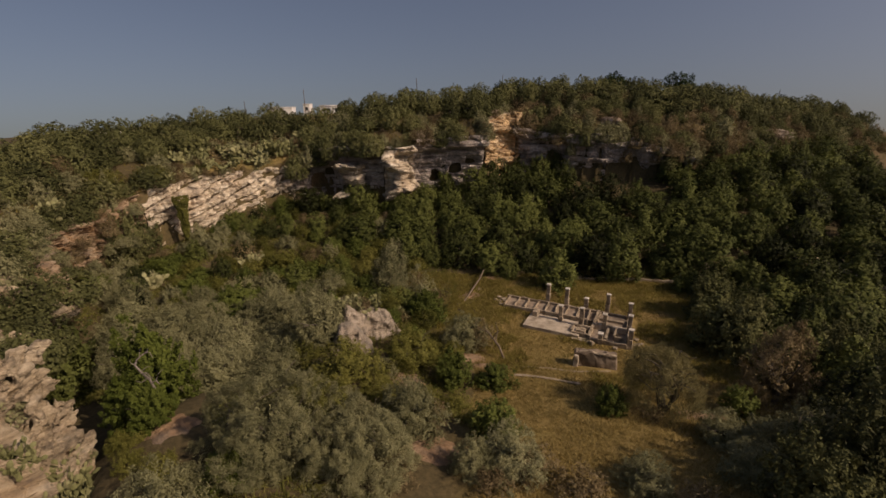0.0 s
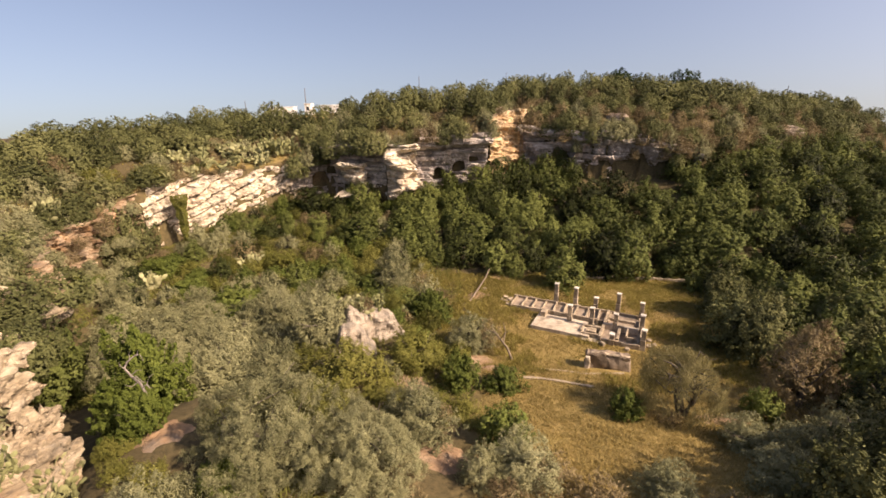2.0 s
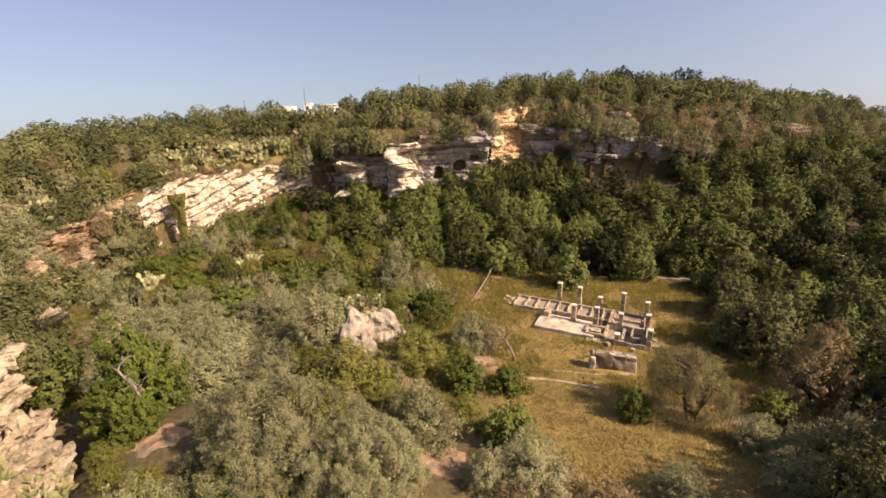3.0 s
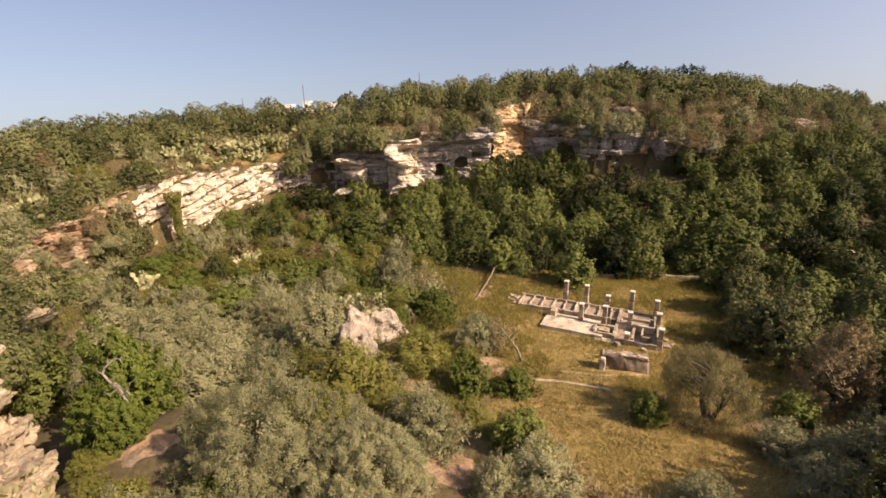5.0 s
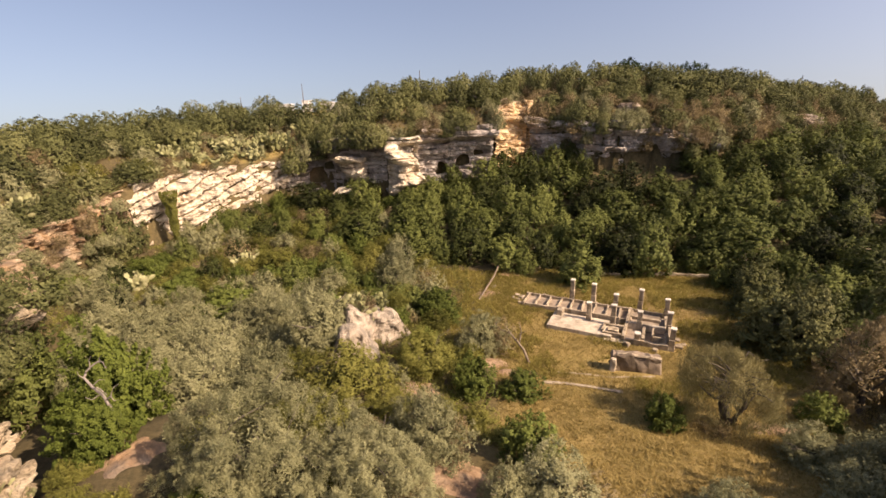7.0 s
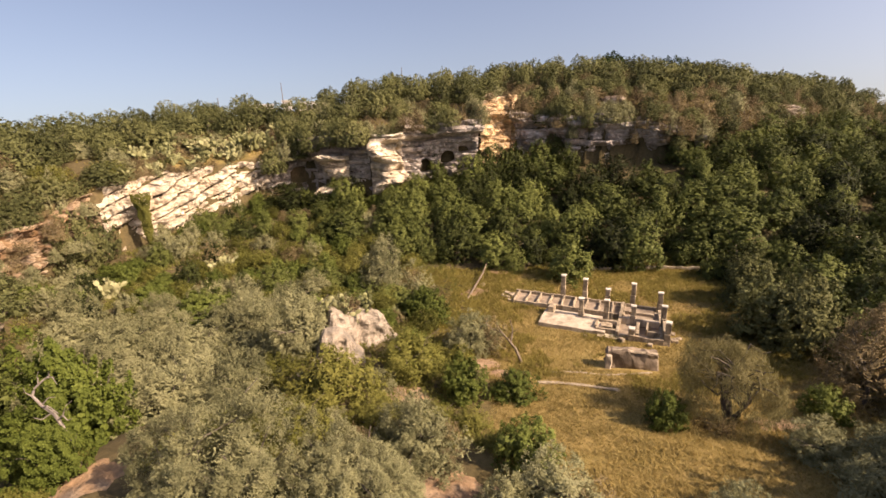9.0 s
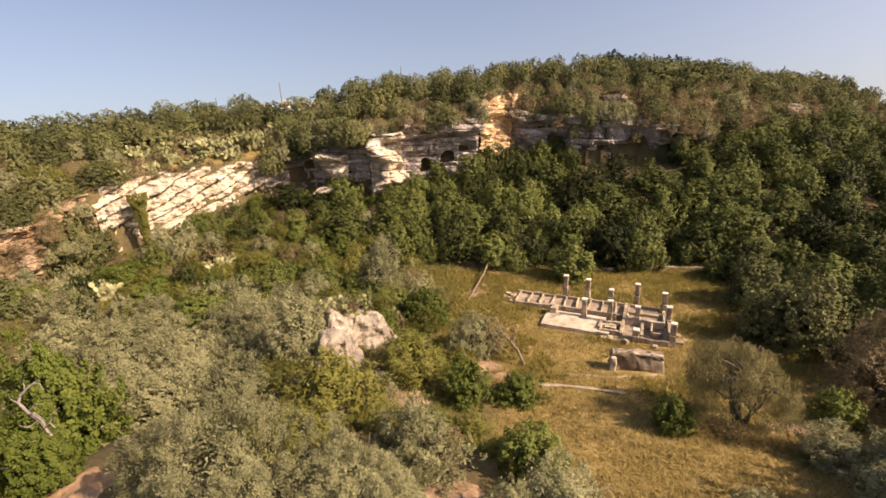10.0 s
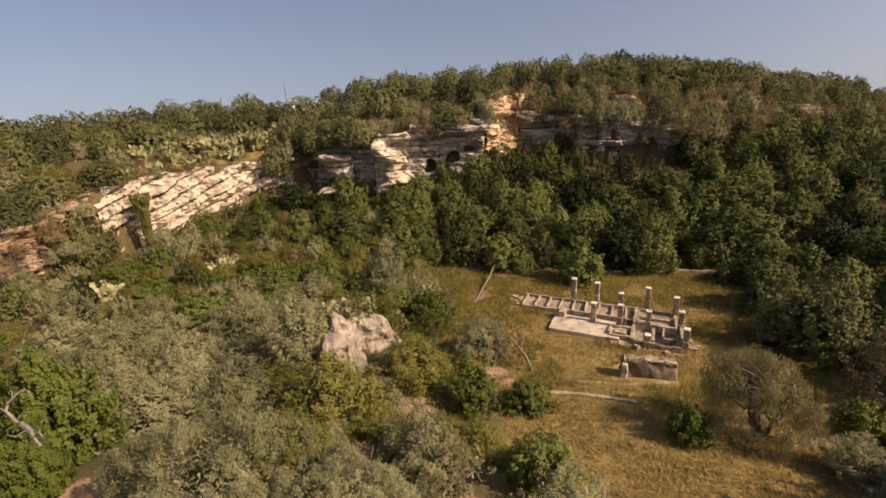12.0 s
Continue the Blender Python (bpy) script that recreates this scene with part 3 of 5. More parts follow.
WOODS = Nursery([plant("bay_tree", "dense dark green evergreen tree in the gorge wood", "tree", 100 + k, WOOD_LEAF, BARK,
                       6.6, 5.4, 0.1, 190 + 15 * k, 3400, 0.28, 0.17, "trees of the gorge wood", branches=3, sides=4, point=0.35 if k % 2 else 0.15, upright=0.6, spread=0.55, blunt=2.4, lumps=0.34, simple=True) for k in range(6)])
RIMS = Nursery([plant("carob_tree", "rounded olive-green tree on the gorge rim", "tree", 200 + k, RIM_LEAF, BARK,
                      5.2, 5.4, 0.0, 300, 2300, 0.30, 0.18, "trees along the rim", branches=3, sides=4, point=0.0, lumps=0.2, spread=0.5, blunt=2.3, upright=0.3, simple=True) for k in range(5)])
WILDS = Nursery([plant("wild_olive", "grey-green wild olive bush on the rim", "tree", 350 + k, OLIVE_LEAF, BARK,
                       4.0, 5.0, 0.0, 130, 1800, 0.30, 0.14, "olive trees", trunk_r=0.15, branches=3, sides=4, upright=0.6, blunt=2.3, simple=True) for k in range(3)])
OLIVES = Nursery([plant("olive_tree", "grey-green olive tree with airy crown", "tree", 300 + k, OLIVE_LEAF, BARK,
                        5.5, 6.0, 0.1, 190, 11000, 0.21, 0.070, "olive trees", trunk_r=0.16, branches=4, sides=4, shoots=0.9, spread=0.9, upright=0.62, lumps=0.36, loose=1.2, simple=True) for k in range(4)])
BIG_OLIVES = Nursery([plant("old_olive_tree", "large silvery old olive tree with many upright shoots", "tree", 400 + k, OLIVE_LEAF, BARK,
                            7.5, 9.0, 0.2, 430, 84000, 0.145, 0.043, "olive trees", trunk_r=0.17, branches=6, trunks=2, shoots=1.0, spread=1.0, lumps=0.36, upright=0.66, loose=1.25, core=0.10, simple=True) for k in range(2)])
YELLOWS = Nursery([plant("lentisk_shrub", "yellow-green rounded lentisk shrub", "shrub", 500 + k, YELLOW_LEAF, BARK,
                         3.0, 4.2, 0.0, 170, 5200, 0.155, 0.068, "shrubs of the slope", trunk_r=0.05, branches=3, sides=4, upright=0.55, loose=1.2, simple=True) for k in range(3)])
GREENS = Nursery([plant("myrtle_shrub", "fresh green leafy shrub", "shrub", 600 + k, MYRTLE_LEAF, BARK,
                        3.2, 3.8, 0.0, 130, 4600, 0.18, 0.10, "shrubs of the slope", trunk_r=0.05, branches=3, sides=4, upright=0.5, simple=True) for k in range(3)])
DRIES = Nursery([plant("dry_scrub", "brownish half-dry twiggy scrub bush", "shrub", 700 + k, DRY_LEAF, BARK,
                       2.6, 3.6, 0.0, 80, 1350, 0.29, 0.068, "scrub bushes", trunk_r=0.04, branches=4, sides=4, core=0.1, upright=0.6, loose=1.5, shoots=0.8, simple=True) for k in range(3)])


def scatter(seed, inside, box, gap, tries=6000, taken=()):
    """Points at least gap apart within box where inside(x, y) holds."""
    rng = np.random.default_rng(seed)
    xs, ys = rng.uniform(box[0], box[1], tries), rng.uniform(box[2], box[3], tries)
    z, side = ground_parts(xs, ys)
    kept = np.array(taken, float).reshape(-1, 2)
    for x, y, s in zip(xs, ys, side):
        if inside(x, y, s) and (not len(kept) or np.hypot(kept[:, 0] - x, kept[:, 1] - y).min() > gap):
            kept = np.vstack([kept, (x, y)])
    return kept[len(taken):]


def in_wood(x, y, s):
    """The evergreen wood: behind the meadow and down its right side, with a gap at the terrace edge."""
    if abs((x - 57.0) * 0.88 + (y - 72.5) * 0.47 + 1.5) < 2.6 and 55 < y < 73:
        return False
    edge = 69.6 + 0.8 * math.sin(x * 0.7) + 4.0 * float(smooth01((11 - x) / 5)) if x < 33 else 69.6 - 1.9 * (x - 33)
    return s < (-8.5 if 28 < x < 47 else -1.2) and x > -1 + 0.28 * (y - 66) * -1 and x < 92 and y > max(edge, 47 - 0.25 * (x - 40))


def in_slope(x, y, s):
    """The mixed scrub below the western cliffs."""
    clear = 4.0 if x < -42 and 68 < y < 90 else 1.0
    return s < -clear and x < -3 + 0.1 * (66 - y) and y > 55 - 0.15 * (x + 20) and not in_wood(x, y, s)


rng = np.random.default_rng(7)
for at in np.arange(along(-46, 88), along(-33, 101), 2.2):   # bushes up against the foot of the bright cliff
    k = int(at)
    off = rng.uniform(2.4, 3.6)
    x, y = LINE[k, 0] + TANGENT[k, 1] * off, LINE[k, 1] - TANGENT[k, 0] * off
    (WOODS if rng.uniform() < 0.6 else GREENS).put(x, y, rng.uniform(3.0, 4.4), rng.uniform(2.4, 3.6), rng)
# trees that stand out in the wood: x, y, width, height
EDGE_TREES = [(2.5, 75.5, 7.0, 6.6), (8.0, 73.6, 6.6, 4.6), (17.7, 66.4, 7.0, 6.2), (24.2, 71.6, 7.2, 7.0), (28.6, 69.8, 7.0, 7.2), (30.2, 75.6, 7.2, 6.8),
              (37.8, 69.8, 7.6, 6.6), (42.0, 69.6, 8.2, 6.8), (36.9, 57.6, 4.6, 5.0), (50.0, 66.6, 6.2, 6.4), (57.4, 70.9, 6.8, 6.2)]
INNER_TREES = [(-29.0, 97.4, 8.6, 5.6), (-15.9, 83.8, 8.8, 5.6), (-18.0, 97.0, 6.8, 5.6), (-7.9, 83.4, 8.8, 5.8), (-3.8, 96.2, 6.8, 6.0), (2.5, 86.0, 7.6, 6.2), (7.2, 99.2, 7.4, 7.4),
               (15.4, 100.2, 8.0, 8.2), (11.2, 100.6, 7.0, 8.2), (20.6, 100.4, 7.4, 7.6), (16.7, 89.1, 8.3, 6.4), (22.0, 94.7, 8.7, 6.6), (27.1, 89.7, 8.3, 6.4), (28.2, 83.0, 8.4, 6.4), (36.8, 83.7, 7.7, 6.4), (40.5, 79.4, 7.0, 6.4)]
FAR_TREES = [(44.9, 79.3, 7.3, 6.4), (48.2, 76.4, 6.8, 6.2), (51.0, 74.4, 6.9, 6.2), (58.0, 78.9, 7.3, 6.2), (60.3, 89.8, 8.1, 6.4), (52.3, 88.1, 8.0, 6.4), (70.3, 93.8, 7.4, 6.2), (81.1, 98.0, 7.7, 6.2), (63.4, 79.3, 7.2, 7.0)]
stand = EDGE_TREES + INNER_TREES + FAR_TREES
for x, y, broad, high in stand:
    WOODS.put(x, y, broad, high, rng)
for x, y in scatter(11, in_wood, (-12, 92, 40, 112), 4.9, 6000, [row[:2] for row in stand]):
    high = rng.uniform(5.0, 6.9) * (1.0 - 0.22 * float(smooth01((y - 84) / 10)) * (x < -3))
    broad = rng.uniform(5.6, 7.8)
    if x < 3 and hash01(int(x * 50), int(y * 50), 0, 3) < 0.42:   # lighter young growth at the edge of the wood
        GREENS.put(x, y, 0.75 * broad, 0.75 * high, rng)
    else:
        WOODS.put(x, y, broad, high, rng)
filled = [(o.matrix_basis.translation.x, o.matrix_basis.translation.y) for o in scene.objects if o.name.startswith("bay_tree")]
for x, y in scatter(61, in_wood, (-4, 92, 46, 112), 3.3, 3000, filled):   # young trees in the gaps
    WOODS.put(x, y, rng.uniform(3.0, 4.4), rng.uniform(2.6, 4.0), rng)
for x, y in scatter(12, in_slope, (-56, 0, 50, 104), 3.1):
    u = rng.uniform()
    if u < (0.42 if y > 86 else 0.10):
        WOODS.put(x, y, rng.uniform(3.8, 5.2), rng.uniform(3.2, 4.8), rng)
    elif u < 0.55 if y > 86 else u < 0.38:
        GREENS.put(x, y, rng.uniform(3.2, 4.8), rng.uniform(2.2, 3.6), rng)
    elif u < 0.54:
        WILDS.put(x, y, rng.uniform(3.6, 5.2), rng.uniform(2.8, 4.2), rng)
    elif u < 0.88:
        YELLOWS.put(x, y, rng.uniform(3.2, 4.8), rng.uniform(1.9, 3.0), rng)
    else:
        DRIES.put(x, y, rng.uniform(2.6, 4.0), rng.uniform(1.6, 2.4), rng)


def on_rim(x, y, s):
    return 0.6 < s < (17 if x > -30 else 24) and y > 22 and not (-54 < x < -28 and y > 119) and not (s < 10 and -52 < x < -33) and not (x < -28 and y < 78) and not (x > 17 and s < 19)


# the crowns of the skyline
WEST_RIM = [(-65.7, 78.8, 8.6, 5.8), (-65.4, 86.2, 10.7, 6.0), (-63.6, 71.0, 7.0, 5.4), (-66.7, 101.5, 11.5, 6.2), (-60.9, 102.6, 11.0, 6.0), (-58.8, 109.6, 11.1, 6.0), (-55.1, 115.5, 11.8, 6.2),
            (-44.4, 107.4, 9.6, 5.8), (-43.1, 119.8, 6.7, 6.0), (-35.6, 110.8, 9.8, 5.8), (-50.5, 111.0, 9.0, 5.2)]
MID_RIM = [(-27.9, 105.4, 8.2, 5.5), (-22.8, 104.4, 7.8, 5.2), (-19.9, 115.2, 12.0, 6.0), (-13.0, 111.9, 11.2, 6.2), (-9.2, 104.1, 8.0, 5.0), (-6.2, 114.4, 9.5, 6.0), (4.0, 109.6, 8.6, 5.6),
           (5.1, 115.2, 7.6, 6.0), (11.8, 123.6, 9.0, 5.6), (18.7, 123.7, 9.2, 5.6), (23.5, 119.0, 8.4, 6.2), (28.5, 115.0, 8.2, 5.6), (36.0, 119.2, 8.4, 6.6)]
EAST_RIM = [(45.7, 110.2, 7.1, 4.8), (54.3, 109.5, 7.0, 4.8), (63.7, 114.4, 7.4, 5.2), (67.7, 113.7, 6.2, 5.2), (72.5, 113.3, 6.8, 5.2), (77.8, 114.5, 7.5, 5.2), (86.2, 117.2, 7.7, 5.2), (90.7, 116.1, 7.6, 5.2), (98.0, 119.0, 7.8, 5.2)]
crests = WEST_RIM + MID_RIM + EAST_RIM
for x, y, broad, high in crests:
    for k in range(2 if broad > 7.4 else 1):   # a wide crown is two trees grown together
        off = 0.26 * broad * (2 * k - 1) if broad > 7.4 else 0.0
        RIMS.put(x + off, y + rng.uniform(-1, 1), broad * (0.62 if broad > 7.4 else 1.0), high * (1.0 - 0.12 * k), rng)
for x, y in scatter(13, on_rim, (-100, 135, 22, 150), 4.3, 11000, [row[:2] for row in crests]):
    s = ground_parts(x, y)[1][0]
    u = rng.uniform()
    steep = s < 8
    if x > 34 and u < 0.38:
        DRIES.put(x, y, rng.uniform(3.6, 5.4), rng.uniform(2.0, 3.4), rng)
    elif u < 0.62 or s > 14:
        RIMS.put(x, y, rng.uniform(5.4, 8.2), rng.uniform(2.8, 4.2) if steep else rng.uniform(3.6, 5.0), rng)
    elif u < 0.86:
        WILDS.put(x, y, rng.uniform(3.8, 5.4), rng.uniform(2.6, 4.0), rng)
    else:
        DRIES.put(x, y, rng.uniform(2.8, 4.4), rng.uniform(1.6, 2.6), rng)


# shrubs along the brow, hanging over the cliffs
def brow_shrubs(name, gap, choices, wide, high, back=(0.2, 1.8), lower=(0.2, 1.0), skip=0.1):
    edge = BROWS[name]
    for k in np.arange(2, len(edge) - 2, gap / 0.24):
        x, y, z, nx, ny = edge[min(len(edge) - 1, int(k + rng.uniform(-2, 2)))]
        if rng.uniform() < skip or (name == "cliff_near" and x > -29.0):
            continue
        b = rng.uniform(*back)
        choices[int(rng.integers(len(choices)))].put(x - nx * b, y - ny * b, rng.uniform(*wide), rng.uniform(*high), rng, z=z - rng.uniform(*lower))


brow_shrubs("cliff_recess", 1.9, (RIMS, RIMS, WILDS), (4.0, 5.8), (3.8, 5.4), (-0.3, 1.6), (1.2, 2.6), 0.05)
brow_shrubs("cliff_middle", 2.0, (RIMS, WILDS, DRIES), (3.4, 5.0), (3.0, 4.6), (0.0, 1.8), (0.5, 1.6))
brow_shrubs("cliff_shaded", 1.9, (RIMS, WILDS, DRIES), (3.4, 5.2), (3.0, 4.6), (-0.2, 1.8), (0.8, 2.2), 0.05)
brow_shrubs("cliff_shaded", 3.2, (RIMS, WILDS, DRIES), (2.4, 3.8), (2.2, 3.4), (-0.6, 0.6), (2.4, 5.0), 0.6)
brow_shrubs("cliff_buttress", 2.0, (RIMS, WILDS), (3.0, 4.4), (2.4, 3.6), (0.8, 3.2), (0.0, 0.8), 0.0)
brow_shrubs("cliff_orange", 2.4, (DRIES, WILDS), (1.8, 2.6), (1.2, 2.0))
# mostly carob on the near crag: its darker leaf colour stands in for shade
brow_shrubs("cliff_near", 2.2, (RIMS, RIMS, WILDS), (4.0, 5.6), (3.2, 4.6), (-0.4, 1.6), (0.6, 1.6), 0.05)
brow_shrubs("cliff_near", 2.6, (RIMS, RIMS, WILDS), (4.4, 6.0), (3.2, 4.4), (2.0, 4.5), (-0.8, 0.4), 0.1)
brow_shrubs("cliff_west_low", 2.8, (WILDS, WILDS, RIMS), (4.0, 5.8), (2.8, 4.2), (0.8, 3.0), (0.1, 0.8), 0.2)
brow_shrubs("cliff_west_low", 2.4, (WILDS, RIMS, DRIES), (2.0, 3.6), (1.8, 3.0), (-2.0, 0.2), (1.0, 3.0), 0.3)
brow_shrubs("cliff_west_low", 2.6, (WILDS, RIMS, DRIES), (1.8, 3.4), (1.4, 2.6), (-3.4, -1.4), (3.6, 6.4), 0.4)
brow_shrubs("cliff_west", 1.2, (DRIES, DRIES, DRIES, WILDS), (2.0, 3.2), (1.1, 1.8), (0.2, 2.4), (0.0, 0.4))
brow_shrubs("cliff_west", 1.6, (DRIES, DRIES, WILDS, YELLOWS), (2.4, 3.8), (1.4, 2.4), (2.4, 6.5), (-0.9, 0.2))


for x, y in scatter(37, lambda x, y, s: 2.5 < s < 11 and -53 < x < -33, (-62, -33, 78, 116), 2.1, 1500):
    (WILDS if rng.uniform() < 0.2 else DRIES).put(x, y, rng.uniform(2.2, 3.6), rng.uniform(1.2, 2.0), rng)


def in_east(x, y, s):
    return 0.6 < s < 19 and x > 17


for x, y in scatter(23, in_east, (17, 118, 96, 140), 2.55, 9000):
    u = rng.uniform()
    (DRIES if u < 0.38 else WILDS if u < 0.58 else RIMS).put(x, y, rng.uniform(3.2, 5.2), rng.uniform(2.2, 3.8), rng)


for x, y in scatter(25, lambda x, y, s: 13 < s < 27 and x > 15, (15, 125, 108, 158), 5.0, 4000):
    RIMS.put(x, y, rng.uniform(5.6, 9.0), rng.uniform(4.2, 6.6), rng)


def in_right(x, y, s):
    return s < -2 and x > 31 + 0.25 * (50 - y) * 0.4 and y < max(47 - 0.25 * (x - 40), 36)


for x, y in scatter(29, in_right, (30, 64, 10, 50), 4.1, 2500):
    u = rng.uniform()
    (WOODS if u < 0.6 else WILDS if u < 0.8 else RIMS).put(x, y, rng.uniform(4.6, 6.6), rng.uniform(5.0, 7.5), rng)


def near_rim(x, y, s):
    return (1.6 if y > 35.5 else 4.2) < s < 22 and y > 20


for x, y in scatter(17, near_rim, (-66, -28, 20, 78), 3.4, 3500):
    (WILDS if rng.uniform() < 0.7 else RIMS if rng.uniform() < 0.6 else DRIES).put(x, y, rng.uniform(4.0, 6.0), rng.uniform(2.8, 4.6), rng)


# ---- the ruin on the meadow ----
RUIN = pose(9.2, 63.0, 0.15, 0, 0, -26.57)   # local x along the long wall, local y back towards the wood


def box_mesh(name, sx, sy, sz, material, rough=0.03, seed=0, bevel=0.03, cuts=0.45):
    """A masonry block standing on its base, edges worn and slightly uneven."""
    bm = bmesh.new()
    bmesh.ops.create_cube(bm, size=1.0)
    bmesh.ops.scale(bm, vec=(sx, sy, sz), verts=bm.verts)
    bmesh.ops.translate(bm, vec=(0, 0, sz / 2), verts=bm.verts)
    for axis, size in enumerate((sx, sy, sz)):
        n = min(24, int(size / cuts))
        for k in range(1, n):
            at = [0, 0, 0]
            at[axis] = -size / 2 + size * k / n if axis < 2 else size * k / n
            normal = [0, 0, 0]
            normal[axis] = 1
            bmesh.ops.bisect_plane(bm, geom=bm.verts[:] + bm.edges[:] + bm.faces[:], plane_co=at, plane_no=normal)
    co = np.array([v.co for v in bm.verts])
    for axis in range(3):
        d = rough * vnoise(co[:, 0] * 1.7 + axis * 9, co[:, 1] * 1.7, co[:, 2] * 1.7, 60 + seed)
        for v, a in zip(bm.verts, d):
            v.co[axis] += float(a) * (1.6 if axis == 2 else 1.0)
    if bevel:
        edges = [e for e in bm.edges if len(e.link_faces) == 2 and e.calc_face_angle(0) > 1.0]
        bmesh.ops.bevel(bm, geom=edges, offset=bevel, segments=1, affect="EDGES")
    return from_bmesh(name, bm, material)


def at_ruin(ob, u, v, z=0.0, turn=0.0):
    ob.matrix_basis = RUIN @ pose(u, v, z, 0, 0, turn)
    return ob


def pillar(u, v, height, wide=0.56, seed=0):
    ob = tagged(new("stone_pillar"), "square weathered masonry pillar with a bleached cap in the ruin", "pillar", "pillars of the ruin")
    cut = height * random.uniform(0.45, 0.6)
    part("lower_block", box_mesh("pillar_block", wide, wide, cut + 0.5, MASONRY, 0.06, seed), ob).location = (0, 0, -0.5)
    part("upper_block", box_mesh("pillar_block", wide - 0.05, wide - 0.05, height - cut - 0.02, MASONRY, 0.06, seed + 20), ob).location = (random.uniform(-0.03, 0.03), 0.02, cut + 0.01)
    part("cap", box_mesh("pillar_cap", wide + 0.03, wide + 0.03, 0.16, CAP_STONE, 0.04, seed + 5), ob, "bleached pale cap stone").location = (0, 0, height)
    return at_ruin(ob, u, v, 0.0, random.uniform(-2, 2))


for k, (u, v, h) in enumerate([(6.3, 0.2, 2.95), (8.95, 0.2, 2.8), (11.6, 0.2, 1.85), (14.4, 0.2, 2.9), (17.3, -0.4, 2.4),
                               (9.3, -5.1, 2.5), (12.0, -5.4, 2.8), (14.7, -4.6, 2.2), (17.7, -4.9, 2.75), (14.8, -8.3, 1.35), (18.1, -8.0, 2.4)]):
    pillar(u, v, h, seed=k)

ruin = tagged(new("ruined_building"), "roofless ruin of low pale masonry walls and troughs", "ruin")
ruin.matrix_basis = RUIN


def ruin_wall(u0, v0, u1, v1, height, thick=0.32, material=MASONRY, name="wall", label="", z=-0.5):
    long = math.hypot(u1 - u0, v1 - v0)
    ob = part(name, box_mesh(name, long, thick, height - z, material, 0.05, int(u0 * 7 + v0 * 3) % 50), ruin, label)
    ob.location = ((u0 + u1) / 2, (v0 + v1) / 2, z)
    ob.rotation_euler = (0, 0, math.atan2(v1 - v0, u1 - u0))


ruin_wall(0.4, -0.15, 17.0, -0.15, 0.55, 0.24)
ruin_wall(1.2, -3.45, 13.3, -3.45, 0.55, 0.24)
for k in range(10):
    u = 0.9 + 1.42 * k
    ruin_wall(u, -0.32, u + (0.15 if k % 3 else 0.0), -3.28, 0.50 + 0.08 * (k % 3), 0.2)
ruin_wall(5.3, -4.1, 12.6, -4.1, 0.95, 0.24)
ruin_wall(6.0, -4.3, 6.0, -5.4, 1.15, 0.7)
ruin_wall(13.4, -0.4, 13.4, -8.2, 0.75)
ruin_wall(17.3, -0.9, 17.6, -7.6, 0.6)
ruin_wall(13.6, -8.2, 17.8, -8.2, 0.6)
ruin_wall(13.6, -4.6, 17.4, -4.6, 0.85, 0.5, CONCRETE)
ruin_wall(15.3, -4.9, 15.3, -7.9, 0.7)
# three walls added round a pit; the tall one throws it into shade
ruin_wall(16.2, -5.0, 16.2, -7.0, 0.9, 0.2)
ruin_wall(17.75, -5.2, 17.85, -7.6, 1.35, 0.3)
ruin_wall(16.3, -7.1, 17.6, -7.1, 0.75, 0.2)
ruin_wall(13.6, -2.2, 16.8, -2.2, 0.5)
ruin_wall(11.2, -5.9, 13.2, -5.9, 0.8)
ruin_wall(11.2, -7.7, 13.2, -7.7, 0.7)
ruin_wall(11.2, -6.05, 11.2, -7.55, 0.8)
part("terrace", box_mesh("terrace", 7.0, 3.9, 1.0, CONCRETE, 0.04, 3), ruin, "pale concrete terrace slab").location = (8.75, -6.4, -0.5)
part("step", box_mesh("step", 2.2, 0.8, 0.75, CONCRETE, 0.05, 9), ruin, "broken concrete step").location = (12.6, -8.4, -0.5)
part("well_head", box_mesh("well_head", 1.1, 1.0, 1.2, MASONRY, 0.06, 4), ruin).location = (12.3, -6.8, -0.5)
part("trough_bed", box_mesh("trough_bed", 16.0, 3.0, 0.70, TANK_WALL, 0.04, 6), ruin).location = (8.7, -1.8, -0.5)
part("floor_slab", box_mesh("floor_slab", 3.9, 7.6, 0.60, TANK_WALL, 0.05, 7), ruin, "cracked stone floor").location = (15.5, -4.3, -0.5)

# a roofless tank in front of the ruin, its stained face to the meadow
for k, (u, v, size) in enumerate([(-0.6, -0.8, 0.5), (-0.2, -2.0, 0.42), (0.1, -1.3, 0.6), (-1.0, -1.6, 0.36), (0.3, -2.8, 0.46), (18.8, -7.2, 0.55), (19.2, -6.4, 0.42), (18.6, -5.6, 0.5),
                                  (10.4, -8.9, 0.36), (13.9, -9.0, 0.5), (16.2, -3.4, 0.4), (2.6, 0.7, 0.4), (16.6, -8.9, 0.44), (14.4, -3.2, 0.36)]):
    stone = tagged(new("fallen_stone", box_mesh("fallen_stone", size * 1.3, size, size * 0.8, MASONRY, 0.09, 30 + k, 0.05, 0.25)), "fallen pale masonry block beside the ruin", "stone", "fallen stones")
    at_ruin(stone, u, v, 0.0 if 0 < u < 18 and v < 0 and u > 12 else -0.1, 37 * k)
tank = tagged(new("stone_tank"), "broken stained masonry water tank half sunk in the grass", "tank")
part("body", box_mesh("tank_body", 4.4, 1.1, 2.75, TANK_WALL, 0.16, 27, 0.12, 0.35), tank).location = (0, 0.55, -0.8)
part("coping", box_mesh("tank_coping", 3.7, 0.42, 0.12, MASONRY, 0.10, 2), tank, "worn coping").location = (0.2, 0.25, 1.93)
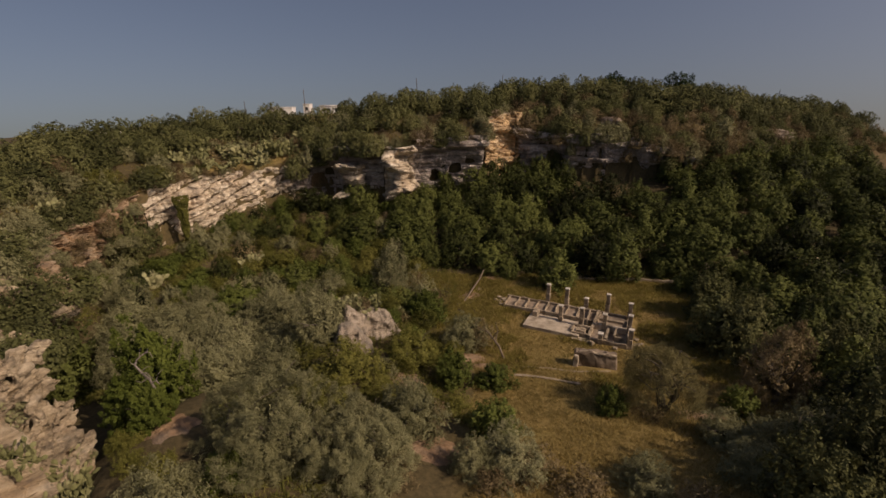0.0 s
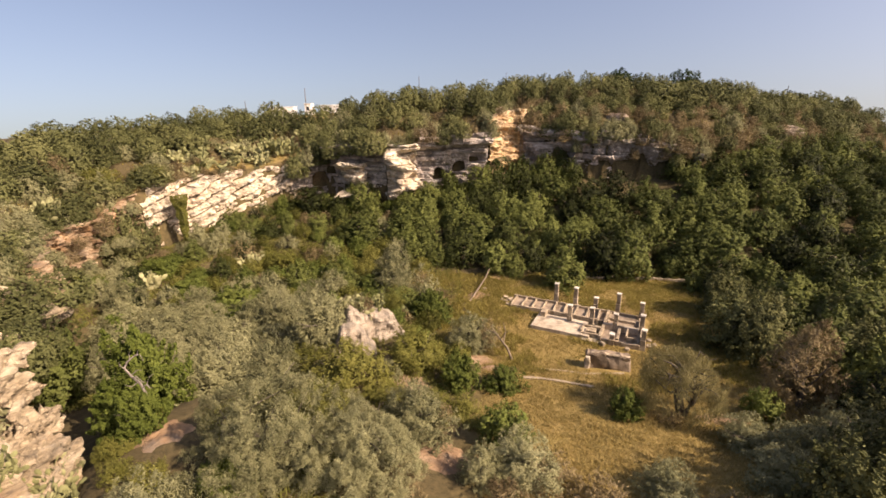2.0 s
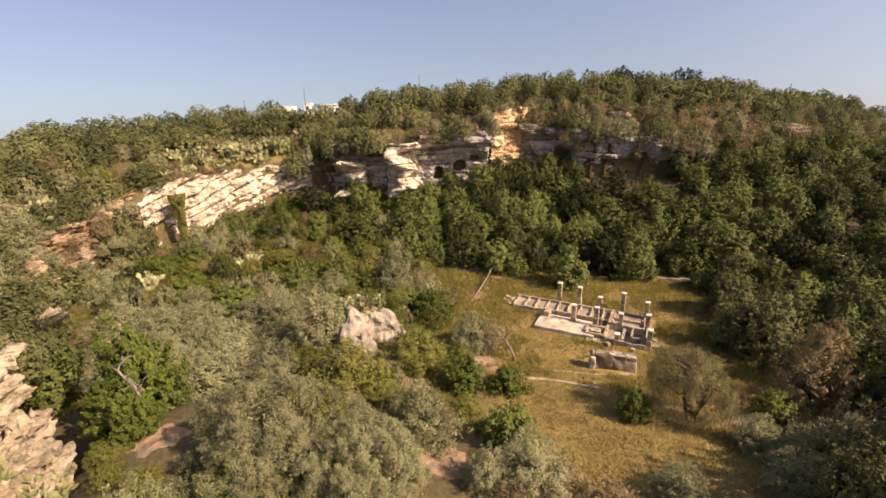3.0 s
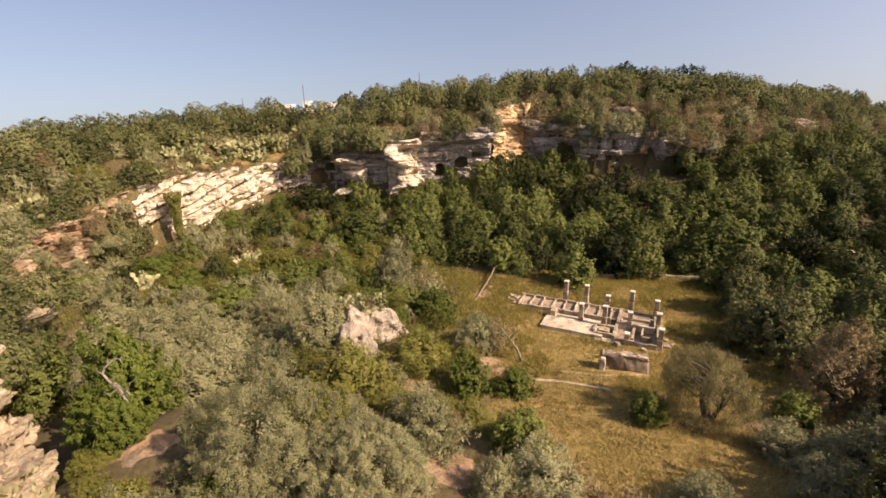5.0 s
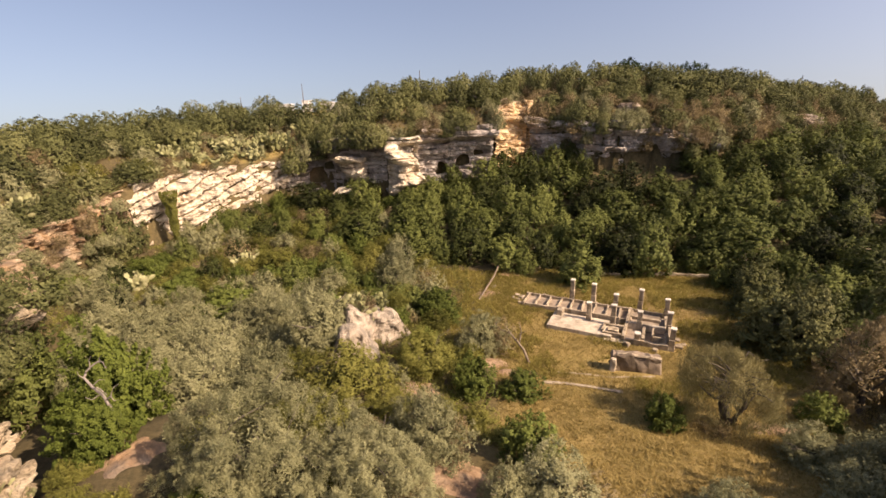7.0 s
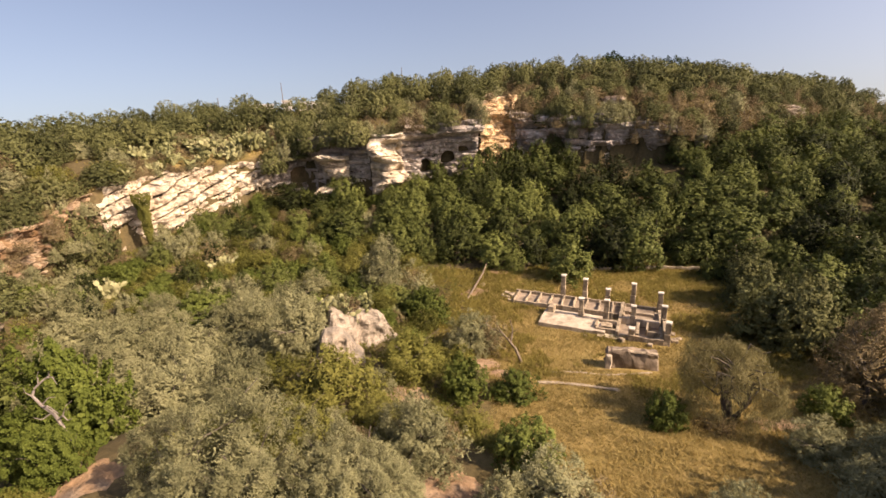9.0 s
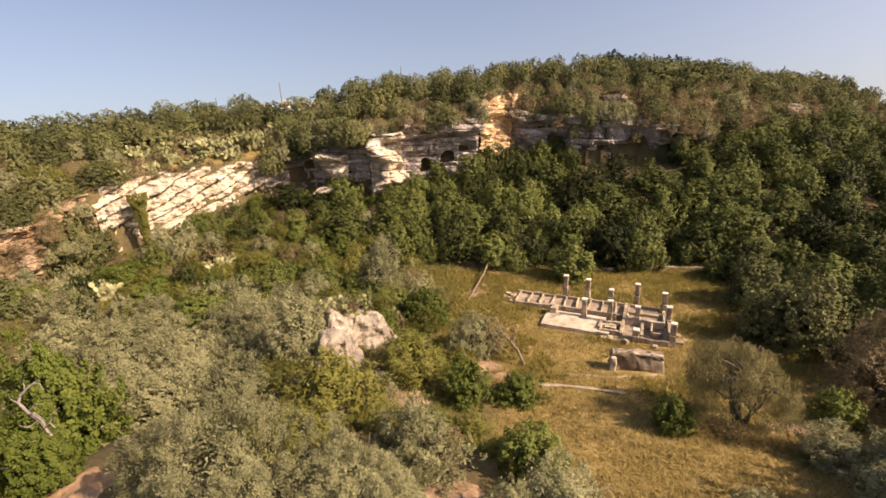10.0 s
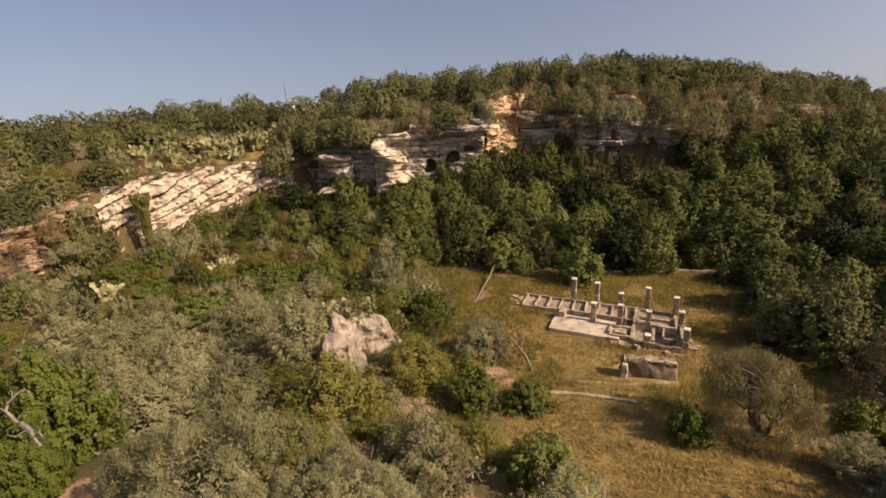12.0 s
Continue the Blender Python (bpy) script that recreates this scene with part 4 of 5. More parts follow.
part("buttress", box_mesh("tank_buttress", 0.5, 0.42, 2.35, CONCRETE, 0.12, 14, 0.08), tank, "pale plastered corner buttress").location = (-1.95, -0.15, -0.8)
part("sill", box_mesh("tank_sill", 3.6, 0.40, 0.95, CONCRETE, 0.06, 11, 0.04), tank, "low pale sill").location = (0.6, -0.75, -0.8)
tank.matrix_basis = pose(16.3, 43.2, ground(16.3, 43.2) - 0.35, 0, 0, -18.4)


# ---- plants that stand out: x, y, width, height ----
FIGS = Nursery([plant("fig_tree", "large fresh green fig tree against the crag", "tree", 801, FRESH_LEAF, BARK,
                      8.0, 7.0, 0.0, 190, 14000, 0.25, 0.18, trunk_r=0.2, branches=5, point=0.15, lumps=0.34, upright=0.4)])
TAMARISKS = Nursery([plant("tamarisk_tree", "feathery half-bare brown tamarisk with a dark trunk", "tree", 811, TAMARISK_LEAF, BARK,
                           5.0, 7.6, 1.7, 130, 17000, 0.34, 0.036, trunk_r=0.19, branches=9, trunks=3, core=0.0, shoots=1.2, point=0.1, loose=1.6, upright=0.6)])
TALLS = Nursery([plant("holm_oak", "tall dark olive-green tree at the edge of the wood", "tree", 820 + k, OAK_LEAF, BARK,
                       7.5, 7.5, 0.1, 240, 7500, 0.27, 0.15, trunk_r=0.25, branches=5, sides=5, point=0.15, upright=0.55, lumps=0.36) for k in range(2)])
BROWNS = Nursery([plant("withered_tree", "tall grey-brown withered tree beside the wood", "tree", 830, DRY_LEAF, BARK,
                        7.0, 5.5, 0.1, 150, 6500, 0.30, 0.07, trunk_r=0.18, branches=10, point=0.3, core=0.05, shoots=0.8, loose=1.4, upright=0.65)])
PINES = Nursery([plant("pine_tree", "dark umbrella pine rising over the skyline", "tree", 840, PINE_LEAF, BARK,
                       12.0, 11.0, 7.4, 110, 2600, 0.6, 0.26, trunk_r=0.3, branches=9, blunt=2.8, upright=0.3, lumps=0.4)])
CYPRESS = Nursery([plant("carob_bush", "dark rounded bush on the skyline", "tree", 850, PINE_LEAF, BARK,
                         6.0, 6.0, 0.2, 160, 2200, 0.36, 0.22, trunk_r=0.2, branches=6, upright=0.3, lumps=0.22, point=0.0)])

TAKEN = []
for nursery, rows in (
    (BIG_OLIVES, [(-10.8, 24.0, 8.5, 5.7), (-5.3, 24.1, 7.6, 4.9)]),
    (OLIVES, [(2.4, 48.2, 5.6, 4.2), (4.8, 26.2, 5.6, 3.4), (2.1, 25.6, 3.4, 2.8), (-13.6, 45.8, 8.0, 6.6), (-7.8, 65.2, 7.6, 7.0), (-24.6, 46.6, 8.0, 5.1), (-38.0, 50.1, 8.5, 5.6), (-31.7, 48.6, 8.4, 5.3),
              (-2.4, 30.4, 6.2, 4.0), (13.6, 24.4, 4.2, 2.3), (25.4, 26.8, 7.7, 3.8), (21.9, 29.8, 4.5, 2.6), (-19.7, 47.2, 6.2, 3.4),
              (21.9, 25.3, 5.3, 2.8), (-17.0, 64.8, 5.8, 3.7), (29.5, 29.5, 6.0, 3.6), (-27.4, 43.0, 6.0, 4.2)]),
    (YELLOWS, [(-9.0, 37.0, 7.8, 4.2), (-3.4, 42.6, 6.8, 4.2), (-17.0, 22.4, 2.8, 1.5), (-19.4, 23.2, 2.2, 1.3), (-20.6, 25.4, 1.8, 1.0), (-20.6, 27.6, 2.4, 1.6), (-21.6, 25.4, 2.2, 1.5), (-21.8, 27.8, 2.2, 1.5), (-14.8, 41.2, 4.6, 2.5), (-28.1, 75.5, 7.0, 3.2),
               (-18.4, 74.8, 7.5, 3.2), (-53.0, 83.5, 7.0, 2.6), (-58.5, 78.8, 6.0, 3.0), (-13.5, 30.5, 4.0, 2.2), (-5.5, 34.0, 4.4, 2.2)]),
    (GREENS, [(-28.1, 57.8, 8.0, 4.4), (1.2, 39.4, 4.3, 3.7), (5.2, 39.3, 3.9, 2.3), (14.9, 34.2, 3.0, 2.9),
              (-10.9, 60.5, 3.9, 2.6), (-2.0, 55.4, 5.6, 4.2), (-12.6, 22.0, 3.7, 1.9), (25.8, 33.9, 3.4, 2.7), (-38.5, 64.1, 5.8, 2.9),
              (-20.6, 62.7, 4.8, 2.9), (4.1, 29.9, 4.6, 3.8)]),
    (DRIES, [(4.2, 48.8, 4.4, 3.4), (6.6, 26.0, 4.0, 2.4), (-22.7, 76.4, 6.0, 3.0), (-35.4, 76.8, 7.0, 3.4),
             (18.0, 33.4, 3.0, 1.2), (-3.2, 23.9, 4.0, 2.0), (9.2, 23.6, 4.2, 2.0), (16.5, 22.0, 4.0, 1.8), (-1.0, 60.5, 4.5, 2.4)]),
    (TALLS, [(33.0, 45.4, 7.2, 7.8), (37.9, 37.7, 5.6, 6.3), (45.3, 48.1, 7.4, 6.5), (35.2, 55.9, 7.4, 6.2), (41.0, 42.5, 6.0, 6.0), (36.0, 49.5, 6.0, 6.4), (33.5, 27.0, 7.0, 8.0), (24.5, 22.0, 7.0, 8.5), (20.5, 19.5, 6.0, 7.5), (29.0, 23.5, 8.0, 8.5), (26.5, 17.0, 6.5, 7.0), (37.0, 31.5, 6.5, 7.5)]),
    (BROWNS, [(29.8, 35.4, 5.6, 7.6), (33.4, 38.6, 5.0, 7.0)]),
    (FIGS, [(-22.9, 31.4, 6.0, 8.4), (-22.3, 28.4, 4.2, 4.8), (-20.3, 26.9, 3.0, 3.4)]),
    (TAMARISKS, [(19.2, 34.6, 6.8, 6.0)]),
    (PINES, [(84.5, 175.0, 10.5, 13.2)]),
    (RIMS, [(-74.0, 84.0, 7.0, 5.5), (-71.0, 77.0, 6.5, 5.0), (-79.0, 92.0, 8.0, 5.5), (-73.5, 93.0, 7.5, 5.5), (-84.0, 101.0, 8.0, 5.5), (-76.0, 103.0, 8.0, 5.5), (-69.0, 70.0, 6.0, 4.6)]),
    (WILDS, [(-46.8, 79.0, 3.0, 2.0), (-46.2, 80.4, 2.6, 1.8)]),
    (CYPRESS, [(43.5, 125.0, 7.2, 6.5)]),
):
    for x, y, wide, high in rows:
        nursery.put(x, y, wide, high, rng)
        TAKEN.append((x, y))


def in_grove(x, y, s):
    """The old olive grove on the near slope."""
    return (s < -5.5 and x < -3.5 - 0.10 * (y - 20) and 18 < y < 58 and math.hypot(x + 18.6, y - 26.0) > 3.0 and math.hypot(x + 20.4, y - 29.8) > 5.4 and math.hypot(x + 8.0, y - 45.0) > 6.2 and math.hypot(x, y - 27) > 6.5
            and not (x > -14 and y < 21) and not (x < -14.5 and y < 28) and not (x < -25.0 and y < 40))


for x, y in scatter(19, in_grove, (-44, -2, 17, 58), 3.9, 3000, TAKEN):
    u = rng.uniform()
    if u < (0.45 if x > -13 else 0.12):
        YELLOWS.put(x, y, rng.uniform(3.6, 5.6), rng.uniform(2.0, 3.0), rng)
    elif u < 0.55 and x > -18:
        GREENS.put(x, y, rng.uniform(3.0, 4.6), rng.uniform(2.0, 3.0), rng)
    else:
        OLIVES.put(x, y, rng.uniform(5.0, 7.2), rng.uniform(3.8, 5.4) * (0.8 if y < 26 else 1.0), rng)
for x, y in scatter(41, lambda x, y, s: x < 4.5 - 0.22 * (y - 26) + 1.5 * math.sin(y) and math.hypot(x + 3.6, y - 39) > 2.2 and math.hypot(x + 0.3, y - 26.8) > 4.2 and math.hypot(x + 8, y - 44.5) > 3.2, (-12, 6, 23, 47), 2.5, 1200, TAKEN):
    u = rng.uniform()
    (DRIES if u < 0.3 else YELLOWS if u < 0.6 else GREENS if u < 0.75 else OLIVES).put(x, y, rng.uniform(2.2, 3.6), rng.uniform(1.0, 1.9), rng)
for x, y, wide, high in [(-4.0, 45.2, 3.2, 1.8)]:
    YELLOWS.put(x, y, wide, high, rng)
TALLS.put(-54.4, 74.4, 7.6, 10.0, rng, z=2.4)   # a dark tree rooted in the broken ledges
RIMS.put(-52.9, 77.6, 5.4, 7.2, rng, z=3.2)
for x, y, z in [(-35.4, 36.5, 6.4), (-33.8, 33.2, 6.8), (-32.2, 29.8, 7.2)]:   # bushes set in mid-air over the hollow under the crag, added to shade its inside
    RIMS.put(x, y, 4.4, 4.4, rng, z=z)
for x, y, wide, high in [(-43.4, 46.0, 6.6, 9.0), (-40.6, 42.6, 6.0, 7.6)]:   # dark trees added down in the cleft, their dark leaves standing in for its shade
    WOODS.put(x, y, wide, high, rng, z=float(ground(np.array([x + 1.5]), np.array([y]))[0]) - 0.4)
for nursery, x, y, wide, high in [(WILDS, -10.8, 50.4, 3.8, 2.8), (DRIES, -5.4, 53.2, 3.0, 1.8), (DRIES, -8.8, 49.8, 2.6, 1.4), (GREENS, -7.0, 51.6, 3.0, 1.8), (DRIES, -6.4, 50.4, 2.2, 1.2)]:
    nursery.put(x, y, wide, high, rng)
ALL_NURSERIES = (WILDS, WOODS, RIMS, OLIVES, BIG_OLIVES, YELLOWS, GREENS, DRIES, TALLS)


# ---- prickly pears ----
def prickly_pear(seed, wide, high):
    """Branching chains of flat oval pads."""
    rng = np.random.default_rng(seed)
    ob = tagged(new("prickly_pear"), "pale green prickly pear with stacked flat pads", "cactus", "prickly pears")
    pieces = []
    a = np.linspace(0, 2 * np.pi, 8, endpoint=False)

    def pad(base, up, side, size):
        front = np.cross(up, side)
        rim = [base + up * size * (0.5 - 0.5 * math.cos(t)) * 1.0 + side * size * 0.36 * math.sin(t) for t in a]
        mid = base + up * size * 0.52
        v = np.array(rim + [mid + front * size * 0.09, mid - front * size * 0.09])
        f = [(k, (k + 1) % 8, 8, 8) for k in range(8)] + [((k + 1) % 8, k, 9, 9) for k in range(8)]
        pieces.append((v, np.array(f)))

    for _ in range(9):
        ang, r = rng.uniform(0, 6.283), wide * 0.42 * rng.uniform() ** 0.5
        tips = [(np.array([math.cos(ang) * r, math.sin(ang) * r, -0.1]), np.array([0, 0, 1.0]))]
        for level in range(4):
            grown = []
            for base, up in tips:
                for _ in range(2 if level < 3 else 1):
                    u = unit((up + rng.normal(size=3) * 0.45 + np.array([0, 0, 0.2]))[None])[0]
                    s = unit(np.cross(u, rng.normal(size=3))[None])[0]
                    size = high / 3.0 * rng.uniform(0.75, 1.1)
                    pad(base, u, s, size)
                    grown.append((base + u * size * 0.92, u))
            tips = [grown[i] for i in rng.permutation(len(grown))[:3]]
    v, f = joined(pieces)
    tri = np.array([q[:3] for q in f])
    part("cactus_body", mesh_of("cactus_body", v, tri, CACTUS_PAD), ob)
    ob["size"] = (float(wide), float(high))
    return ob


PEARS = Nursery([prickly_pear(900 + k, 3.0, 2.2) for k in range(3)])
for x, y, wide, high in [(-16.7, 65.2, 3.6, 2.3), (-45.9, 67.1, 3.8, 3.0), (-34.1, 75.6, 4.0, 2.4), (-44.5, 98.0, 5.0, 2.6), (-38.5, 102.0, 5.0, 3.2),
                         (-41.5, 99.5, 4.0, 2.6), (-49.0, 93.5, 4.4, 2.6), (-52.8, 84.0, 4.0, 2.6), (-35.6, 103.8, 4.0, 3.2), (68.9, 115.5, 5.0, 2.6),
                         (-58.4, 66.3, 4.0, 3.4), (-51.5, 97.9, 4.4, 2.6), (20.5, 112.0, 4.4, 2.8), (-43.0, 96.0, 4.0, 2.2), (-40.0, 99.6, 4.0, 2.6), (-37.2, 102.6, 4.0, 2.8), (-46.5, 92.0, 4.0, 2.2), (-10.0, 54.0, 3.0, 2.0), (-6.0, 54.5, 2.6, 1.8)]:
    PEARS.put(x, y, wide, high, rng)
for x, y, z, nx, ny in BROWS["cliff_near"]:
    if 19.2 < y < 23.2 and rng.uniform() < 0.22:
        PEARS.put(x - 0.9 * nx, y - 0.9 * ny, 1.8, 1.3, rng, z=z - 0.1)
for k, (x, y, z, nx, ny) in enumerate(BROWS["cliff_near"]):
    if 20.5 < y < 28.5 and k % 4 == 0:
        b = rng.uniform(0.8, 4.0)
        (PEARS if k % 8 else DRIES).put(x - b * nx, y - b * ny, 1.7, 1.2, rng, z=z + 0.55 * b - 0.3)
for x, y in scatter(39, lambda x, y, s: 1.5 < s < 10 and -52 < x < -33, (-60, -33, 78, 114), 4.5, 600):
    PEARS.put(x, y, rng.uniform(2.6, 4.0), rng.uniform(1.6, 2.6), rng)

ivy = tagged(new("hanging_ivy"), "narrow curtain of green ivy hanging down the bright cliff", "ivy")
ivy_rng = np.random.default_rng(77)
drop = ivy_rng.uniform(0, 1, 4200)
reach = 1.25 * (1 - 0.72 * drop) * (1 + 0.25 * vnoise(drop * 9, 2.0, 0, 78))
swing = ivy_rng.uniform(-1, 1, 4200)
bulge = 1.3 * np.sqrt(1 - 0.9 * swing ** 2) * (0.6 + 0.4 * vnoise(swing * 2, drop * 9, 0, 79)) * ivy_rng.uniform(0.5, 1.0, 4200)
spots = np.stack([reach * swing, -bulge, 8.2 * (1 - drop)], 1)
iv, jf = leaves_at(ivy_rng, spots, np.stack([0.7 * swing, -np.ones(4200), 0.5 + 0 * swing], 1), 0.24, 0.17, 0.6, 0, True)
part("foliage", mesh_of("ivy_foliage", iv, jf, YELLOW_LEAF), ivy)
stem_v, stem_f = tube([(0, 0.3, 8.4), (0.1, 0, 5.5), (-0.05, -0.1, 2.5), (0, -0.1, 0.4)], [0.09, 0.07, 0.05, 0.02], 6)
part("stem", mesh_of("ivy_stem", stem_v, stem_f, BARK, True), ivy)
ivy.matrix_basis = pose(-47.1, 80.6, 4.4, 0, 0, 40)

# ---- rock mounds and bare soil ----
def mound(kind, label, category, x, y, z, rx, ry, rz, material, seed, turn=0.0, beds=0.5):
    """A weathered rock or earth bank: a dome broken into beds and blocks."""
    bm = bmesh.new()
    bmesh.ops.create_icosphere(bm, subdivisions=5 if rx > 3 else 4, radius=1.0)
    co = np.array([v.co for v in bm.verts])
    big = fbm(co[:, 0] * 1.3 + seed, co[:, 1] * 1.3, co[:, 2] * 1.3, seed, 3)
    layer = np.floor(co[:, 2] * rz / beds + 0.6 * big)
    ledge = vnoise(co[:, 0] * 2.1, co[:, 1] * 2.1, layer * 5.7, seed + 3)
    small = fbm(co[:, 0] * 6, co[:, 1] * 6, co[:, 2] * 6, seed + 5, 3)
    k = 1 + 0.34 * big + 0.13 * ledge + 0.12 * small
    for v, c, a in zip(bm.verts, co, k):
        v.co = Vector((c[0] * a * rx, c[1] * a * ry, c[2] * a * rz))
    ob = tagged(new(kind, from_bmesh(kind, bm, material)), label, category)
    ob.matrix_basis = pose(x, y, z, 0, 0, turn)
    return ob


def earth_bank(points, height, lean, material, seed):
    """A crumbling slope along a line, steep below and rounded off above, dying out at both ends."""
    p = np.array(points, float)
    s = np.concatenate([[0], np.cumsum(np.hypot(*np.diff(p, axis=0).T))])
    t = np.arange(0, s[-1] + 0.1, 0.22)
    x, y = np.interp(t, s, p[:, 0]), np.interp(t, s, p[:, 1])
    tx, ty = np.gradient(x), np.gradient(y)
    long = np.hypot(tx, ty)
    bx, by = -ty / long, tx / long
    up = height * smooth01(t / 1.4 + 0.25) * smooth01((s[-1] - t) / 2.6 + 0.15) * (0.92 + 0.16 * fbm(t / 1.3, 4.0, 0, seed))
    base = ground(x, y)
    v = np.linspace(0, 1, 30)[:, None]
    T = np.broadcast_to(t[None], (30, len(t)))
    face = smooth01(v / 0.62) ** 0.9
    z = base - 0.4 + face * (up + 0.4) - 1.2 * smooth01((v - 0.75) / 0.25)
    back = lean * v ** 1.4 + 1.9 * smooth01((v - 0.55) / 0.45) + 1.3 * fbm(T / 1.4, z / 1.4, 0, seed + 1) + 0.3 * fbm(T / 0.4, z / 0.4, 0, seed + 2)
    z = z + 0.3 * fbm(T / 1.1, v * 5, 0, seed + 4) * np.sin(np.clip(v / 0.9, 0, 1) * np.pi)
    gully = 0.8 * np.abs(vnoise(T / 0.8, v * 1.2, 0, seed + 3)) * (v < 0.7)
    X, Y = x[None] + bx[None] * (back + gully), y[None] + by[None] * (back + gully)
    return mesh_of("earth_bank", np.stack([X.ravel(), Y.ravel(), z.ravel()], 1), grid_faces(30, len(t)), material)


tagged(new("earth_bank", earth_bank([(-11.4, 41.8), (-7.2, 42.8)], 2.8, 2.6, EARTH_ROCK, 66)),
       "pale low spur of crumbling earth", "earth bank")
tagged(new("earth_bank", earth_bank([(-10.6, 44.4), (-4.0, 47.8)], 3.6, 3.8, EARTH_ROCK, 61)),
       "pale crumbling earth bank beside an olive tree", "earth bank")
for nursery, x, y, wide, high in [(PEARS, -10.6, 47.6, 2.6, 1.8), (DRIES, -9.4, 48.6, 2.6, 1.5), (PEARS, -8.0, 49.2, 2.2, 1.5), (YELLOWS, -6.4, 49.8, 2.8, 1.6)]:
    nursery.put(x, y, wide, high, rng, z=ground(-7.5, 46.0) + 3.0)
for nursery, x, y, wide, high in [(WILDS, -11.9, 45.2, 3.8, 3.6), (GREENS, -3.6, 47.8, 3.0, 2.2), (DRIES, -8.6, 44.4, 2.2, 0.9), (DRIES, -6.2, 45.4, 2.0, 0.8)]:
    nursery.put(x, y, wide, high, rng)
mound("rock_outcrop", "pale rock outcrop crowning the orange cliff corner", "rock", 12.8, 113.4, ground(12.8, 113.4) + 0.5, 2.2, 1.4, 1.3, ROCK_WARM, 9, 30)
mound("rock_outcrop", "broken rusty rock above the cliff corner", "rock", 12.0, 110.8, 21.6, 3.0, 1.6, 1.5, ROCK_WARM, 12, 35)
for x, y, z, rx, ry, rz, seed in [(36.0, 104.4, 22.8, 3.4, 1.6, 1.5, 14), (33.0, 104.4, 21.6, 2.2, 1.4, 1.2, 15), (51.6, 107.4, 23.6, 2.6, 1.5, 1.3, 16),
                                   (76.4, 110.0, 19.2, 3.6, 1.8, 1.5, 18), (-6.1, 103.8, 19.6, 2.2, 1.2, 2.0, 20), (70.2, 112.6, 21.8, 2.4, 1.4, 1.0, 21)]:
    mound("rock_outcrop", "broken pinkish rock ledge among the rim scrub", "rock", x, y, z, rx, ry, rz, ROCK_WARM, seed, 20 + 7 * seed)

def crag(origin, up, side, rise, across, seed):
    """A steep outcrop of tilted, broken slabs, each a worn block of its own shape."""
    rng = np.random.default_rng(seed)
    bm = bmesh.new()
    bmesh.ops.create_cube(bm, size=2.0)
    bmesh.ops.subdivide_edges(bm, edges=bm.edges[:], cuts=3, use_grid_fill=True)
    bm.verts.ensure_lookup_table()
    unit_v = np.array([v.co for v in bm.verts])
    unit_f = np.array([[v.index for v in f.verts] for f in bm.faces])
    bm.free()
    origin, up, side = (np.array(a, float) for a in (origin, up, side))
    up, side = up / np.linalg.norm(up), side / np.linalg.norm(side)
    out = np.cross(up, side)
    pieces = []
    for a in np.arange(-3.0, rise, 0.62):
        for b in np.arange(-0.2, across, 0.8):
            hollow = 1.1 * vnoise(a / 2.2, b / 2.0, 0, seed)
            place = origin + up * (a + rng.uniform(-0.4, 0.4)) + side * (b + rng.uniform(-0.45, 0.45)) + out * (hollow + rng.uniform(-0.7, 0.5))
            long = up * rng.uniform(0.45, 0.9) - side * rng.uniform(0.3, 0.8) + out * rng.uniform(-0.5, 0.5)
            long /= np.linalg.norm(long)
            thick = np.cross(long, out + 0.5 * rng.normal(size=3))
            thick /= np.linalg.norm(thick)
            deep = np.cross(long, thick)
            v = 0.86 * unit_v + 0.2 * unit(unit_v)
            v = v * np.array([rng.uniform(0.5, 1.35), rng.uniform(0.16, 0.42), rng.uniform(0.5, 1.0)])
            v[:, 0] += v[:, 1] * rng.uniform(-0.8, 0.8) + v[:, 2] * rng.uniform(-0.4, 0.4)
            k = rng.uniform(0, 99)
            v = v + 0.34 * np.stack([fbm(v[:, 0] * 1.5 + k, v[:, 1] * 1.5 + 7 * c, v[:, 2] * 1.5, seed + c) for c in range(3)], 1)
            pieces.append((place + v[:, :1] * long + v[:, 1:2] * thick + v[:, 2:] * deep, unit_f))
    v, f = joined(pieces)
    ob = tagged(new("rock_crag", mesh_of("rock_crag", v, f, ROCK_CRAG)), "pale crag of tilted broken limestone slabs", "rock")
    fuse = ob.modifiers.new("fuse", "REMESH")   # the slabs are one rock
    fuse.mode, fuse.voxel_size = "VOXEL", 0.13
    solid = bpy.data.meshes.new_from_object(ob.evaluated_get(bpy.context.evaluated_depsgraph_get()))
    ob.modifiers.clear()
    ob.data = solid
    co, nrm = np.empty(len(solid.vertices) * 3, np.float32), np.empty(len(solid.vertices) * 3, np.float32)
    solid.vertices.foreach_get("co", co)
    solid.vertices.foreach_get("normal", nrm)
    co, nrm = co.reshape(-1, 3).astype(float), nrm.reshape(-1, 3).astype(float)
    # thin beds stand in and out, with open joints between them and chipped edges
    bed = (co @ (0.72 * up + 0.60 * side + 0.2 * out)) / 0.9 + 0.6 * fbm(co[:, 0] / 2, co[:, 1] / 2, co[:, 2] / 2, seed + 5)
    level = np.floor(bed)
    gap = np.minimum(bed - level, level + 1 - bed)
    push = 0.34 * (hash01(level.astype(np.int64), np.floor(co[:, 2] / 1.4 + 2.3 * level).astype(np.int64), 3, 7) - 0.5) - 0.55 * smooth01((0.2 - gap) / 0.16)
    push = push + 0.34 * fbm(co[:, 0] * 1.1, co[:, 1] * 1.1, co[:, 2] * 1.1, seed + 8) + 0.16 * fbm(co[:, 0] * 3.5, co[:, 1] * 3.5, co[:, 2] * 3.5, seed + 9, 3)
